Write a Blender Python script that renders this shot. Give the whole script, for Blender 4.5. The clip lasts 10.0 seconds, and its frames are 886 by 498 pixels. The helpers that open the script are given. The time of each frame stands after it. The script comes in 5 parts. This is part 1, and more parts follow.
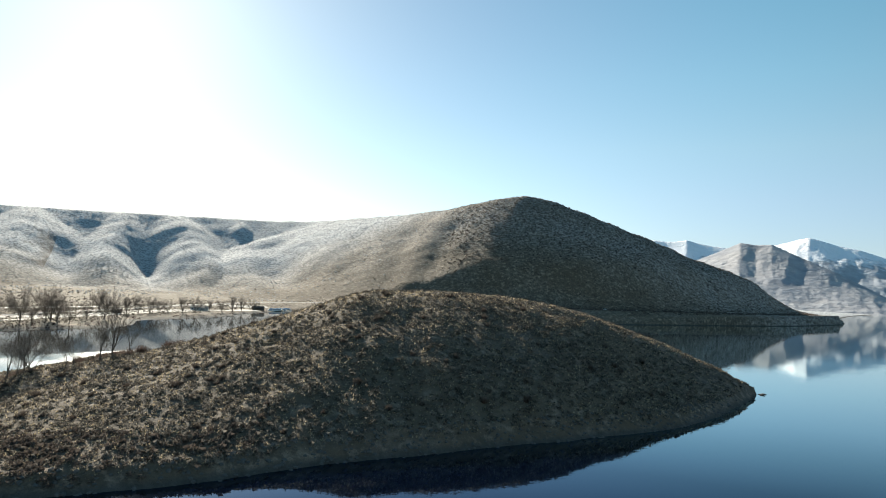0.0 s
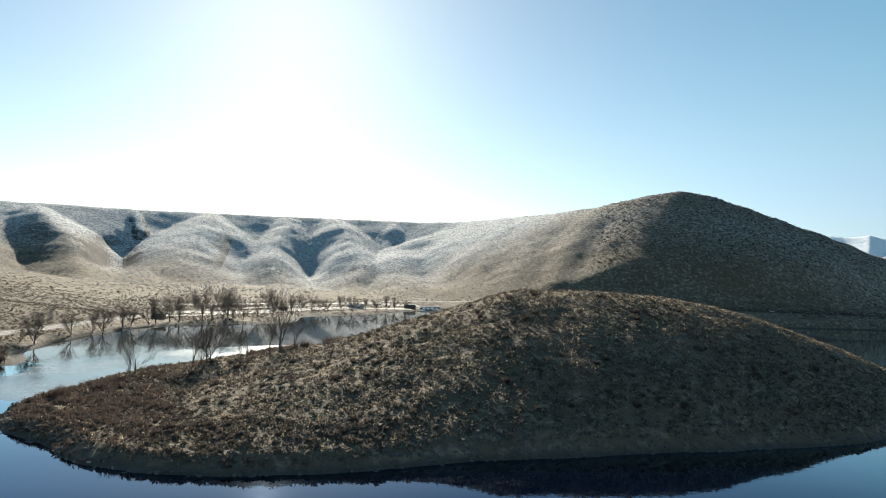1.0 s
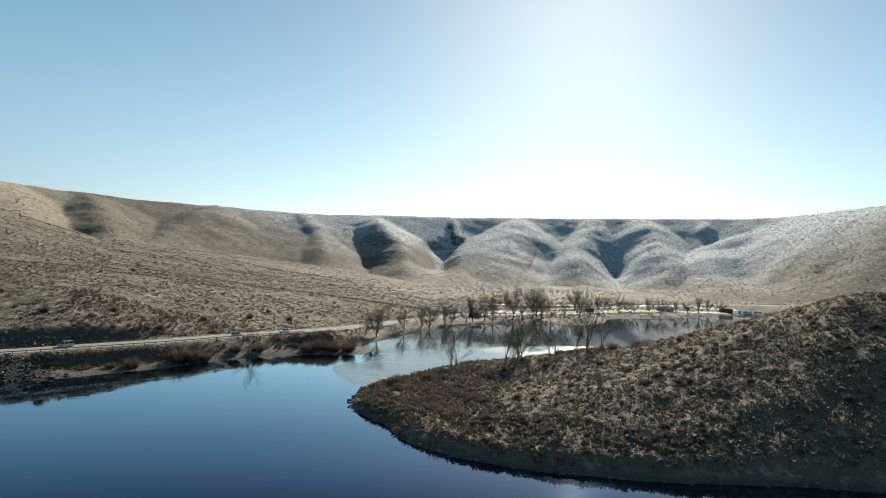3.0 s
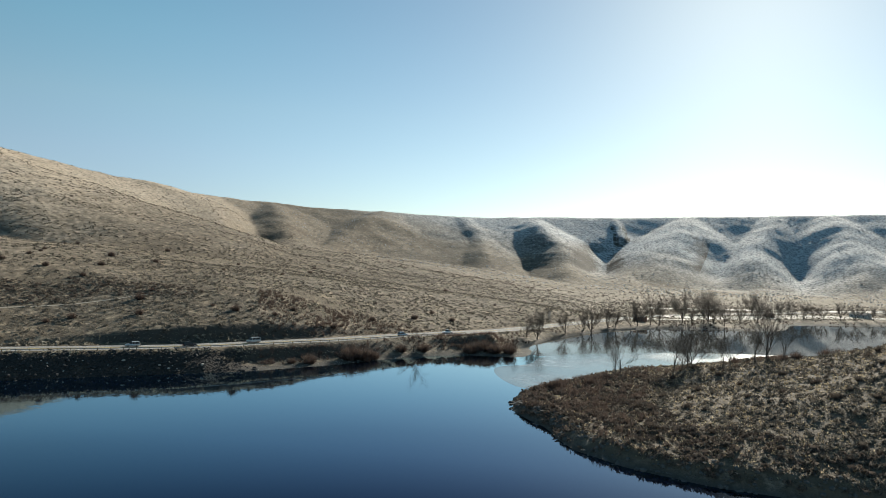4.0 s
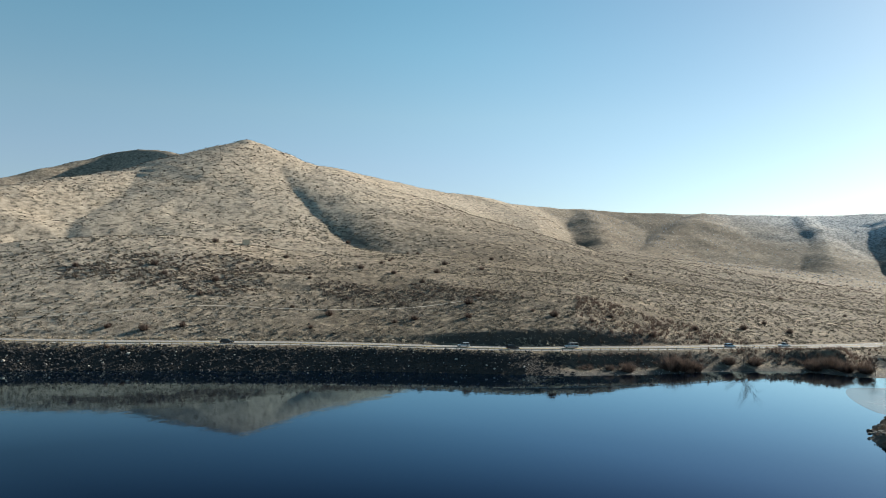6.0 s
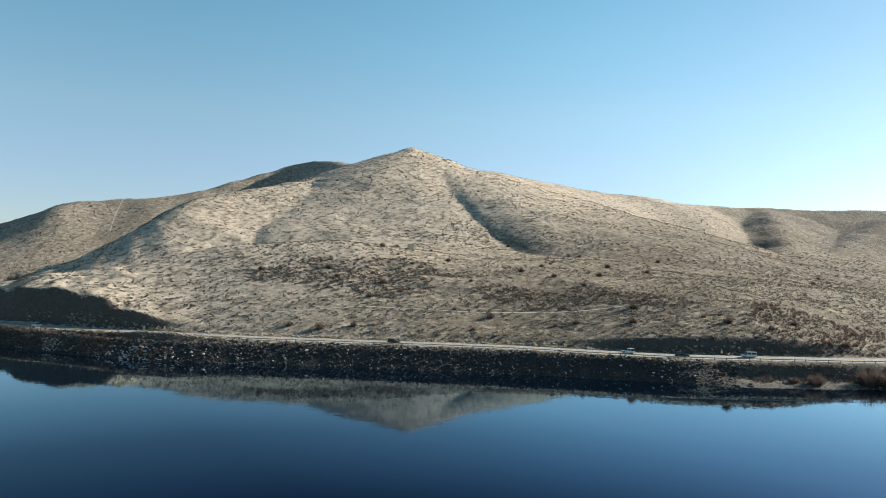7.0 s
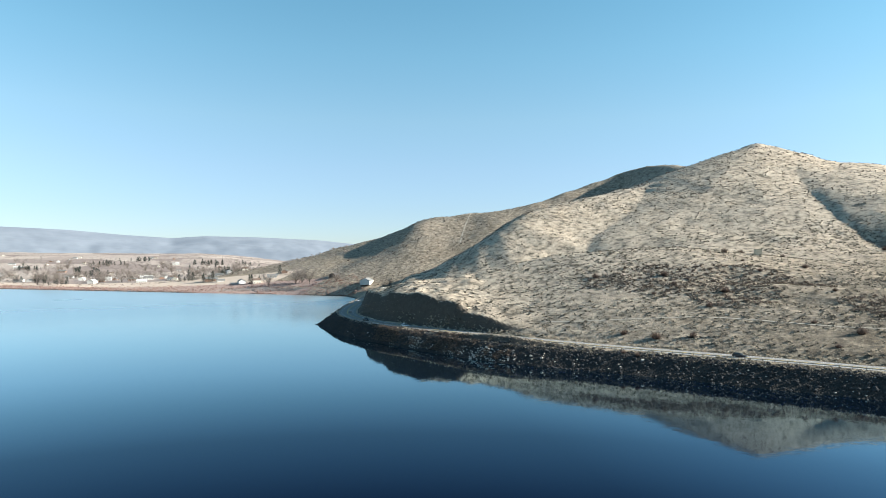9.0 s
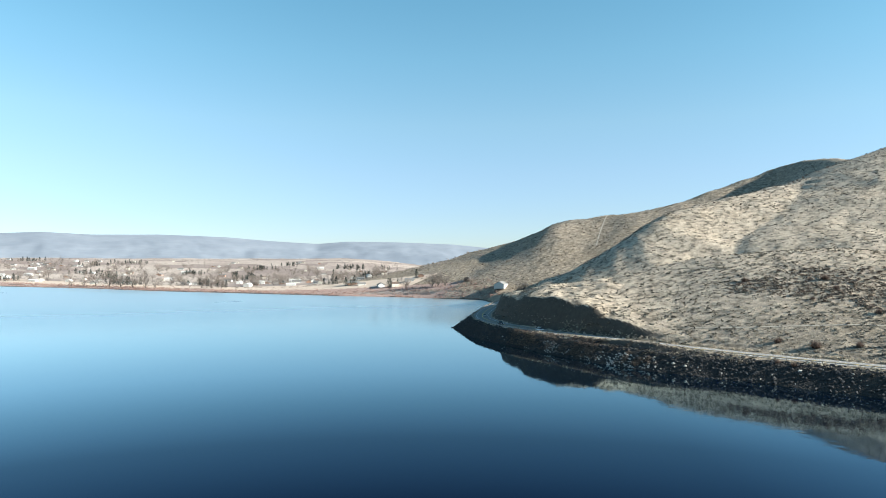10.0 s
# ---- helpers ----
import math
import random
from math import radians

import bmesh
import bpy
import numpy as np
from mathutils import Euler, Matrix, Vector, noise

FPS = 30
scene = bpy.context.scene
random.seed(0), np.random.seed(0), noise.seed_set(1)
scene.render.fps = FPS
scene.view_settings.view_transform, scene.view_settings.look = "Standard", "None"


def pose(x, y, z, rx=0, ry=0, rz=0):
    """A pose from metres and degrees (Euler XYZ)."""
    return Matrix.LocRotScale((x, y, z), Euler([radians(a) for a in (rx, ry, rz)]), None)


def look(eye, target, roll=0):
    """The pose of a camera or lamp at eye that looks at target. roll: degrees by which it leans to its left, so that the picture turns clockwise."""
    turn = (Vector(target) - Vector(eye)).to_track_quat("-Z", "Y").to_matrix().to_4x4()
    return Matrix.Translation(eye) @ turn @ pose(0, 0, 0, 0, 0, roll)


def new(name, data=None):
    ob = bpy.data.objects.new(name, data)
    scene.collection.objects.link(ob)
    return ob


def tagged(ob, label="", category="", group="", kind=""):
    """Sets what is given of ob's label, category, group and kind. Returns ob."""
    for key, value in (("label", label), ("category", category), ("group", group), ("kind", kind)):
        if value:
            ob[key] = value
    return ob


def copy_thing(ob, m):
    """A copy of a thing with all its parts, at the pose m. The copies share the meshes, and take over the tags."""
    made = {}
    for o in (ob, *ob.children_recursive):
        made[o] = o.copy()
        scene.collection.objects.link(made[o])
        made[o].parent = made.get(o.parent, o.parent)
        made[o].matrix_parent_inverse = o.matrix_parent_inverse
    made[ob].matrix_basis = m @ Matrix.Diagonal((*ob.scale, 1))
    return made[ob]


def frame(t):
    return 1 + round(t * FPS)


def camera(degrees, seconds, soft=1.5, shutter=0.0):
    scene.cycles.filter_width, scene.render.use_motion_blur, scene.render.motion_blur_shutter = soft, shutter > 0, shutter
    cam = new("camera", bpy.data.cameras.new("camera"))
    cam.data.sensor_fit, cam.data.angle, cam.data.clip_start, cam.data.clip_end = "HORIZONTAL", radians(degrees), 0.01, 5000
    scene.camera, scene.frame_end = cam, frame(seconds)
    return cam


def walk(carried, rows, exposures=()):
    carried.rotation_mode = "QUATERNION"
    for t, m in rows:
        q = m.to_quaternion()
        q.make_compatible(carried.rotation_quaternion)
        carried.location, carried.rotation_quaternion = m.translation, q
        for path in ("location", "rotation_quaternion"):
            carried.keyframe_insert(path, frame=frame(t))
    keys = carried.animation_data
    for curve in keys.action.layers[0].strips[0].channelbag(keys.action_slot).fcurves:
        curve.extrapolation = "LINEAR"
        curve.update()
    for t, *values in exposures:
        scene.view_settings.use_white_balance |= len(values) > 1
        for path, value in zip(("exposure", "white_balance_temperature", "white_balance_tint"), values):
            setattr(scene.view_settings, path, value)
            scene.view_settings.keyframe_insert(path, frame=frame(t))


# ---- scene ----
cam = camera(66.14, 10.0, soft=0.9)
# seconds, yaw, pitch, roll: the drone hangs still, 40 m over the water, and turns to the left
EYE = (0.0, 0.0, 40.0)
PATH = [
    (0.0, 0.00, 2.83, 2.79),
    (0.5, 6.24, 2.49, 2.79),
    (1.0, 12.36, 2.19, 2.79),
    (1.5, 18.34, 1.90, 2.72),
    (2.0, 24.40, 1.67, 2.64),
    (2.5, 30.92, 1.41, 2.49),
    (4.0, 51.03, 0.87, 2.08),
    (4.5, 57.59, 0.77, 1.87),
    (5.0, 64.05, 0.70, 1.65),
    (5.5, 70.59, 0.67, 1.40),
    (7.0, 90.59, 0.67, 0.98),
    (7.5, 97.60, 0.72, 0.82),
    (8.0, 104.50, 0.77, 0.61),
    (8.5, 111.36, 0.87, 0.40),
    (9.0, 118.13, 1.00, 0.35),
    (9.5, 124.44, 1.13, 0.20),
    (10.0, 129.39, 1.27, 0.09),
]
EXPOSURES = [(0.0, 1.3, 6450, 5), (2.5, 1.0, 6400, 5), (4.5, 0.94, 6350, 4), (7.5, 1.55, 6150, 6), (10.0, 1.75, 5950, 3)]
walk(cam, [(t, pose(*EYE, 90 + p, 0, w) @ pose(0, 0, 0, 0, 0, r)) for t, w, p, r in PATH], EXPOSURES)

# ---------------------------------------------------------------- world and sun
SUN_AZ, SUN_EL = 26.0, 23.0
world = bpy.data.worlds.new("sky")
scene.world = world
world.use_nodes = True
wn = world.node_tree
wn.nodes.clear()
sky = wn.nodes.new("ShaderNodeTexSky")
sky.sky_type = "NISHITA"
sky.sun_disc = False
sky.sun_elevation = radians(SUN_EL)
sky.sun_rotation = radians(-SUN_AZ)
sky.altitude = 1650
sky.air_density = 1.0
sky.dust_density = 0.7
sky.ozone_density = 0.3
bg = wn.nodes.new("ShaderNodeBackground")
bg.inputs["Strength"].default_value = 0.062
wo = wn.nodes.new("ShaderNodeOutputWorld")
clear = wn.nodes.new("ShaderNodeMix")
clear.data_type, clear.blend_type = "RGBA", "MULTIPLY"
clear.inputs[0].default_value = 1.0
# the haze over the valley takes some light from the lowest sky
way = wn.nodes.new("ShaderNodeTexCoord")
up = wn.nodes.new("ShaderNodeSeparateXYZ")
wn.links.new(way.outputs["Generated"], up.inputs[0])
haze = wn.nodes.new("ShaderNodeValToRGB")
haze.color_ramp.interpolation = "LINEAR"
haze.color_ramp.elements[0].position, haze.color_ramp.elements[0].color = 0.0, (0.52, 0.57, 0.76, 1)
haze.color_ramp.elements[1].position, haze.color_ramp.elements[1].color = 0.42, (0.74, 1.1, 1.0, 1)
for place, tone in ((0.07, (0.64, 0.67, 0.77)), (0.13, (0.77, 0.79, 0.82)), (0.2, (0.87, 0.94, 0.87)), (0.29, (0.83, 1.05, 0.95))):
    haze.color_ramp.elements.new(place).color = (*tone, 1)
wn.links.new(up.outputs[2], haze.inputs[0])
# and the air whitens towards the sun
toward = wn.nodes.new("ShaderNodeVectorMath")
toward.operation = "DOT_PRODUCT"
toward.inputs[1].default_value = (-math.sin(radians(SUN_AZ)) * math.cos(radians(SUN_EL)), math.cos(radians(SUN_AZ)) * math.cos(radians(SUN_EL)), math.sin(radians(SUN_EL)))
wn.links.new(way.outputs["Generated"], toward.inputs[0])
glow = wn.nodes.new("ShaderNodeMapRange")
glow.interpolation_type = "SMOOTHSTEP"
glow.inputs[1].default_value, glow.inputs[2].default_value = 0.6, 1.0
glow.inputs[3].default_value, glow.inputs[4].default_value = 0.0, 0.9
wn.links.new(toward.outputs["Value"], glow.inputs[0])
whiten = wn.nodes.new("ShaderNodeMix")
whiten.data_type = "RGBA"
wn.links.new(glow.outputs[0], whiten.inputs[0])
wn.links.new(haze.outputs[0], whiten.inputs[6])
whiten.inputs[7].default_value = (0.86, 0.9, 0.87, 1)
wn.links.new(whiten.outputs[2], clear.inputs[7])
wn.links.new(sky.outputs[0], clear.inputs[6])
wn.links.new(clear.outputs[2], bg.inputs[0])
wn.links.new(bg.outputs[0], wo.inputs[0])

sun_data = bpy.data.lights.new("sun", "SUN")
sun_data.energy = 5.0
sun_data.angle = radians(0.55)
sun_data.color = (1.0, 0.9, 0.77)
sun = new("sun", sun_data)
s_az, s_el = radians(SUN_AZ), radians(SUN_EL)
SUN_DIR = Vector((-math.sin(s_az) * math.cos(s_el), math.cos(s_az) * math.cos(s_el), math.sin(s_el)))
sun.matrix_world = look(SUN_DIR * 500, (0, 0, 0))


# ---------------------------------------------------------------- material helpers
def material(name):
    m = bpy.data.materials.new(name)
    m.use_nodes = True
    nt = m.node_tree
    return m, nt, nt.nodes["Principled BSDF"]


def node(nt, kind, **inputs):
    n = nt.nodes.new(kind)
    for key, value in inputs.items():
        n.inputs[key.replace("_", " ")].default_value = value
    return n


def coords(nt, scale=(1, 1, 1)):
    tc = nt.nodes.new("ShaderNodeTexCoord")
    mp = nt.nodes.new("ShaderNodeMapping")
    mp.inputs["Scale"].default_value = scale
    nt.links.new(tc.outputs["Object"], mp.inputs["Vector"])
    return mp.outputs["Vector"]


def fbm(nt, vec, scale, detail=4.0, rough=0.55):
    n = node(nt, "ShaderNodeTexNoise", Scale=scale, Detail=detail, Roughness=rough)
    nt.links.new(vec, n.inputs["Vector"])
    return n.outputs["Fac"]


def steps(nt, fac, *stops):
    r = nt.nodes.new("ShaderNodeValToRGB")
    els = r.color_ramp.elements
    while len(els) < len(stops):
        els.new(0.5)
    for e, (p, c) in zip(els, stops):
        e.position, e.color = p, (*c, 1) if len(c) == 3 else c
    nt.links.new(fac, r.inputs["Fac"])
    return r.outputs["Color"]


def blend(nt, fac, a, b, how="MIX"):
    m = nt.nodes.new("ShaderNodeMix")
    m.data_type, m.blend_type = "RGBA", how
    for i, v in ((0, fac), (6, a), (7, b)):
        if isinstance(v, (int, float)):
            m.inputs[i].default_value = v
        elif isinstance(v, tuple):
            m.inputs[i].default_value = (*v, 1)
        else:
            nt.links.new(v, m.inputs[i])
    return m.outputs[2]


def maths(nt, op, a, b=0.0, c=0.0, clamp=False):
    m = nt.nodes.new("ShaderNodeMath")
    m.operation, m.use_clamp = op, clamp
    for i, v in enumerate((a, b, c)):
        if isinstance(v, (int, float)):
            m.inputs[i].default_value = v
        else:
            nt.links.new(v, m.inputs[i])
    return m.outputs[0]


def bump(nt, bsdf, height, strength, distance):
    b = node(nt, "ShaderNodeBump", Strength=strength, Distance=distance)
    nt.links.new(height, b.inputs["Height"])
    nt.links.new(b.outputs["Normal"], bsdf.inputs["Normal"])


GREY = lambda v: (v, v, v)


# ---------------------------------------------------------------- the lie of the land
def pol(az, d):
    """Place at d metres from the middle of the water, az degrees to the left of +y."""
    a = radians(az)
    return (-d * math.sin(a), d * math.cos(a))


def line2(points):
    return np.array([pol(p[0], p[1]) for p in points])


def smooth(a, b, v):
    t = np.clip((v - a) / (b - a), 0, 1)
    return t * t * (3 - 2 * t)


def to_line(x, y, pts, vals=None, closed=False, blur=0.0):
    """Distance to a polyline, and the value along it at the nearest place (blur: metres over which rival places share)."""
    best = np.full(x.shape, 1e9)
    val = np.zeros(x.shape)
    n = len(pts)
    for i in range(n if closed else n - 1):
        j = (i + 1) % n
        ax, ay = pts[i]
        bx, by = pts[j][0] - ax, pts[j][1] - ay
        t = np.clip(((x - ax) * bx + (y - ay) * by) / (bx * bx + by * by + 1e-9), 0, 1)
        d = np.hypot(x - ax - t * bx, y - ay - t * by)
        m = d < best
        best = np.where(m, d, best)
        if vals is not None:
            val = np.where(m, vals[i] + t * (vals[j] - vals[i]), val)
    if blur:
        val, tot = np.zeros(x.shape), np.zeros(x.shape)
        for i in range(n - 1):
            ax, ay = pts[i]
            bx, by = pts[i + 1][0] - ax, pts[i + 1][1] - ay
            t = np.clip(((x - ax) * bx + (y - ay) * by) / (bx * bx + by * by + 1e-9), 0, 1)
            w = np.exp((best - np.hypot(x - ax - t * bx, y - ay - t * by)) / blur)
            val, tot = val + w * (vals[i] + t * (vals[i + 1] - vals[i])), tot + w
        val = val / tot
    return best, val


def inside(x, y, pts):
    r = np.zeros(x.shape, bool)
    n = len(pts)
    for i in range(n):
        (ax, ay), (bx, by) = pts[i], pts[(i + 1) % n]
        c = (ay > y) != (by > y)
        r ^= c & (x < (bx - ax) * (y - ay) / (by - ay + 1e-12) + ax)
    return r


def rounded(pts, rounds=2):
    """Chaikin's corner cutting of a closed ring."""
    for _ in range(rounds):
        nxt = np.roll(pts, -1, 0)
        pts = np.stack([pts * 0.75 + nxt * 0.25, pts * 0.25 + nxt * 0.75], 1).reshape(-1, 2)
    return pts


def rounded_open(pts, rounds=2):
    for _ in range(rounds):
        a, b = pts[:-1], pts[1:]
        mid = np.stack([a * 0.75 + b * 0.25, a * 0.25 + b * 0.75], 1).reshape(-1, pts.shape[1])
        pts = np.vstack([pts[:1], mid, pts[-1:]])
    return pts


def hash2(ix, iy, seed):
    v = np.sin(ix * 127.1 + iy * 311.7 + seed * 74.7) * 43758.5453
    return v - np.floor(v)


def vnoise(x, y, seed=0):
    ix, iy = np.floor(x), np.floor(y)
    fx, fy = x - ix, y - iy
    fx, fy = fx * fx * (3 - 2 * fx), fy * fy * (3 - 2 * fy)
    a, b = hash2(ix, iy, seed), hash2(ix + 1, iy, seed)
    c, d = hash2(ix, iy + 1, seed), hash2(ix + 1, iy + 1, seed)
    return (a + (b - a) * fx) * (1 - fy) + (c + (d - c) * fx) * fy


def fractal(x, y, size, octaves=4, seed=0, gain=0.5):
    s, amp, tot = 0.0, 1.0, 0.0
    x, y = x / size, y / size
    for o in range(octaves):
        s = s + amp * (vnoise(x, y, seed + o) - 0.5)
        tot += amp
        amp *= gain
        x, y = 1.7 * x - 1.1 * y + 3.1, 1.1 * x + 1.7 * y - 7.7
    return s / tot * 2


SHORE = rounded_open(line2([
    (-60, 1500), (-45, 2200), (-36, 3300), (-33.3, 3200), (-31, 2300), (-30.2, 1750), (-30.8, 1430), (-29, 1270),
    (-27.2, 1151), (-23.4, 1030), (-19.3, 931), (-14.9, 850), (-8, 800), (0, 785), (8, 785), (12.6, 775), (16, 700),
    (17, 650), (20.5, 607), (23.8, 575), (23.9, 530), (25.2, 499), (31.8, 472), (37, 433), (41.1, 375), (43.7, 327),
    (43.2, 303), (44.2, 287), (48.2, 288), (52.4, 280), (56.3, 264), (60, 251), (64.8, 240), (69.6, 236), (78.4, 235),
    (87.3, 237), (94.3, 241), (103, 252), (110, 262), (115.1, 275), (119.3, 298), (123.3, 330), (127.1, 372),
    (128.6, 430)]), 1)
SHORE = np.vstack([SHORE, line2([(127.6, 480), (125.6, 590), (124.9, 690), (126.2, 763), (133.4, 826), (138.1, 861), (144.9, 946), (151.3, 1057),
                                 (156.8, 1224), (162.4, 1416), (175, 1500), (200, 1200), (240, 900), (290, 900)])])

ISLE = rounded(line2([
    (45.2, 188), (42.5, 172), (40.3, 153), (36, 141), (32, 138), (25, 135), (20.7, 136), (12.2, 146), (3.1, 156), (-6.2, 174),
    (-11.3, 185), (-15.2, 200), (-20.7, 224), (-24.4, 285), (-25.4, 320), (-22, 345), (-15, 345), (-5, 335), (5, 325),
    (15, 315), (22, 305), (28, 296), (31.6, 284), (37.3, 256), (40.9, 225), (43.8, 212)]), 2)
ISLE_CREST = [(45.2, 196, 0.6), (42, 204, 2.4), (40, 210, 3.2), (36, 218, 4), (32.2, 225, 4.7), (27.2, 230, 9.7), (21.4, 237.8, 14.2), (15.1, 247.8, 22.2),
              (10.7, 254.8, 28.5), (6.4, 258.8, 35.6), (0, 264.1, 36.4), (-5.7, 271.6, 35.8), (-10.4, 279, 32.3), (-14.9, 287.6, 25.4),
              (-19.3, 298.2, 17), (-23.5, 297, 7.6), (-25.4, 318, 0.5)]

# centre of the highway: azimuth, distance, height
ROAD = [(122.7, 735, 8), (123.6, 675, 7), (125.3, 535, 6.6), (126.2, 452, 6.6), (125.9, 412, 6.6), (124, 372, 6.6), (121.2, 346, 6.6),
        (113, 301, 6.6), (103.8, 275, 6.6), (94.4, 263, 6.6), (85, 257, 6.6), (76.4, 253, 6.4), (70.4, 255, 6.3), (63.5, 268, 6.3),
        (60.1, 275, 6.3), (56.4, 290, 6.1), (52.5, 311, 5.5), (48.3, 338, 4.5), (44.8, 371, 3.5), (41.2, 420, 2.7), (37.5, 476, 2.6),
        (32.3, 573, 2.6), (25.2, 660, 3), (17, 830, 5), (9, 860, 9), (0, 865, 12), (-8, 885, 14), (-14.9, 930, 15),
        (-19.3, 1000, 15), (-23.4, 1090, 15), (-27.2, 1200, 15), (-30.2, 1420, 15)]
_r = rounded_open(np.array([(*pol(a, d), z) for a, d, z in ROAD]), 2)
ROAD_XY, ROAD_Z = _r[:, :2], _r[:, 2]

# ridges: crest (azimuth, distance, height), half width of the foot, sharpness of the slope, rounding of the crest
RIDGES = [
    # rim behind the flat: a steep headwall
    ([(1.3, 1300, 171, 360), (5, 1420, 166, 400), (9, 1600, 172, 380), (12.4, 1700, 170, 440), (20.8, 1750, 170, 440), (30.3, 1750, 164, 425), (37.4, 1720, 156, 415),
      (42.5, 1680, 152, 450), (47.4, 1670, 144, 540), (52, 1650, 145, 560), (56.2, 1600, 147, 540), (60, 1540, 142, 500), (64.5, 1500, 147, 340),
      (68.7, 1450, 148, 380), (72.5, 1350, 148, 460), (74, 1250, 151, 500), (77.7, 1200, 155, 480), (83, 1120, 167, 440), (87.5, 1040, 175, 400), (92, 1060, 170, 400)], 600, 1.05, 8),
    # hill over the far water, with the spur that parts its lit and its shaded face
    ([(9, 1600, 172, 560), (1.3, 1300, 171, 380), (-3.9, 1210, 190, 370), (-7.4, 1180, 199, 360), (-12.4, 1190, 165, 325), (-16.9, 1220, 129, 285),
      (-21.2, 1260, 93, 235), (-25.3, 1300, 63, 175), (-28.7, 1350, 29, 105), (-30.7, 1425, 3, 50)], 430, 1.2, 10),
    ([(-7.4, 1180, 196), (-5.4, 1100, 143), (-4.4, 1030, 98), (-2.5, 965, 53), (0.5, 905, 18)], 210, 1.1, 22),
    # pointed hill over the highway
    ([(87.4, 810, 139, 480), (91.3, 826, 163, 490), (92.9, 830, 170, 490), (95, 822, 155, 480), (96.7, 800, 145, 380), (99, 775, 130, 220)], 380, 1.05, 9),
    ([(96.7, 800, 145, 440), (101.7, 740, 117, 400), (107.4, 680, 101, 330), (110.4, 640, 89, 250),
      (112.8, 600, 72, 170), (116, 595, 51, 120), (119.5, 600, 24, 75)], 380, 1.05, 18),
    ([(92.9, 830, 169), (87.4, 810, 139), (83, 800, 114), (76.5, 790, 83), (70.5, 800, 57)], 400, 1.0, 40),
    ([(92.9, 830, 168), (91, 740, 124), (89, 660, 88), (86.5, 590, 61), (83, 540, 42)], 360, 1.0, 65),
    # hill behind it
    ([(92, 1050, 168), (96.6, 890, 150), (98, 930, 162), (99.6, 985, 176), (102.2, 1080, 185), (106.4, 1040, 154), (111.4, 985, 116), (117.1, 1010, 106), (120, 1050, 91),
      (125, 1090, 66), (130.5, 1150, 37), (134.5, 1220, 14)], 300, 1.1, 12),
    # low front hill; the last number of each place is the foot's half width there
    ([(122.8, 425, 21.8, 260), (118.2, 392, 30.8, 165), (114.4, 388, 40.3, 104), (108.1, 405, 47.5, 150), (101.6, 425, 50.4, 208), (93.5, 425, 45, 218),
      (87.4, 415, 38, 220), (80.7, 405, 29.3, 210), (75.2, 398, 22.8, 200), (70.5, 392, 18.4, 190)], 205, 1.0, 12),
]
# spurs that run down from the rim to the flat: azimuth, distance, height and half width of each place, from the rim outward
SPURS = [
    [(16.6, 1690, 163, 260), (16.4, 1620, 138, 200), (16.0, 1560, 108, 130), (15.8, 1480, 60, 60)],
    [(21.6, 1720, 166, 420), (21.0, 1590, 138, 300), (19.6, 1420, 86, 170), (18.9, 1290, 48, 95), (19.4, 1160, 12, 45)],
    [(25.3, 1720, 162, 340), (25.6, 1600, 132, 240), (26.4, 1440, 84, 145), (26.5, 1300, 46, 85), (26.0, 1180, 12, 40)],
    [(31.2, 1725, 162, 480), (31.6, 1600, 136, 400), (32.6, 1420, 88, 270), (33.8, 1260, 44, 150), (34.6, 1120, 10, 60)],
    [(37.0, 1690, 152, 220), (36.7, 1620, 128, 160), (36.3, 1560, 104, 110), (36.0, 1480, 58, 60)],
    [(43.4, 1660, 150, 420), (42.8, 1530, 124, 310), (41.6, 1370, 80, 190), (40.8, 1240, 44, 110), (40.4, 1110, 12, 50)],
    [(49.4, 1640, 142, 420), (48.6, 1520, 114, 330), (47.8, 1390, 80, 230), (47.4, 1270, 50, 150), (47.2, 1170, 28, 90)],
    [(56.4, 1570, 146, 460), (57.2, 1450, 126, 380), (58.8, 1300, 92, 280), (60.4, 1170, 62, 180), (61.4, 1080, 46, 110)],
    [(65.2, 1470, 146, 480), (64.9, 1350, 120, 400), (64.4, 1230, 92, 300), (63.8, 1130, 66, 200)],
]
# swells and hollows laid over the slopes: line, half width, height
SWELLS = [
    ([(12.3, 1080), (13.4, 1250), (14.2, 1450)], 40, -26), ([(22.9, 1250), (23.2, 1380), (23.4, 1500)], 26, -14), ([(38.4, 1150), (38.2, 1330), (38.0, 1480)], 38, -18),
    ([(28.6, 1180), (28.9, 1330), (29.2, 1480)], 32, -15), ([(51.6, 1250), (51.4, 1420)], 40, -5), ([(62, 1200), (61.6, 1360)], 30, -6),
    ([(93.4, 829), (92.7, 835)], 15, 7),
    ([(3, 1180), (5, 950)], 26, -5), ([(-1, 1130), (2, 940)], 22, -6), ([(7, 1280), (8, 1050)], 34, -6), ([(0.8, 1200), (3.2, 950)], 22, 5),
    ([(-12, 1110), (-11, 930)], 40, 9), ([(-17, 1150), (-16, 960)], 35, 7), ([(-9.5, 1100), (-8.5, 900)], 30, -7),
    ([(120.0, 1040), (120.3, 965), (121, 880)], 38, 12),
    ([(97, 336), (91, 328), (84, 322), (76, 326)], 13, -7), ([(100, 352), (95, 360), (88, 362)], 14, -6), ([(92, 345), (84, 340), (77, 345)], 14, 3.5),
]


def shore_distance(x, y):
    d, _ = to_line(x, y, SHORE, closed=True)
    return np.where(inside(x, y, SHORE), -d, d)


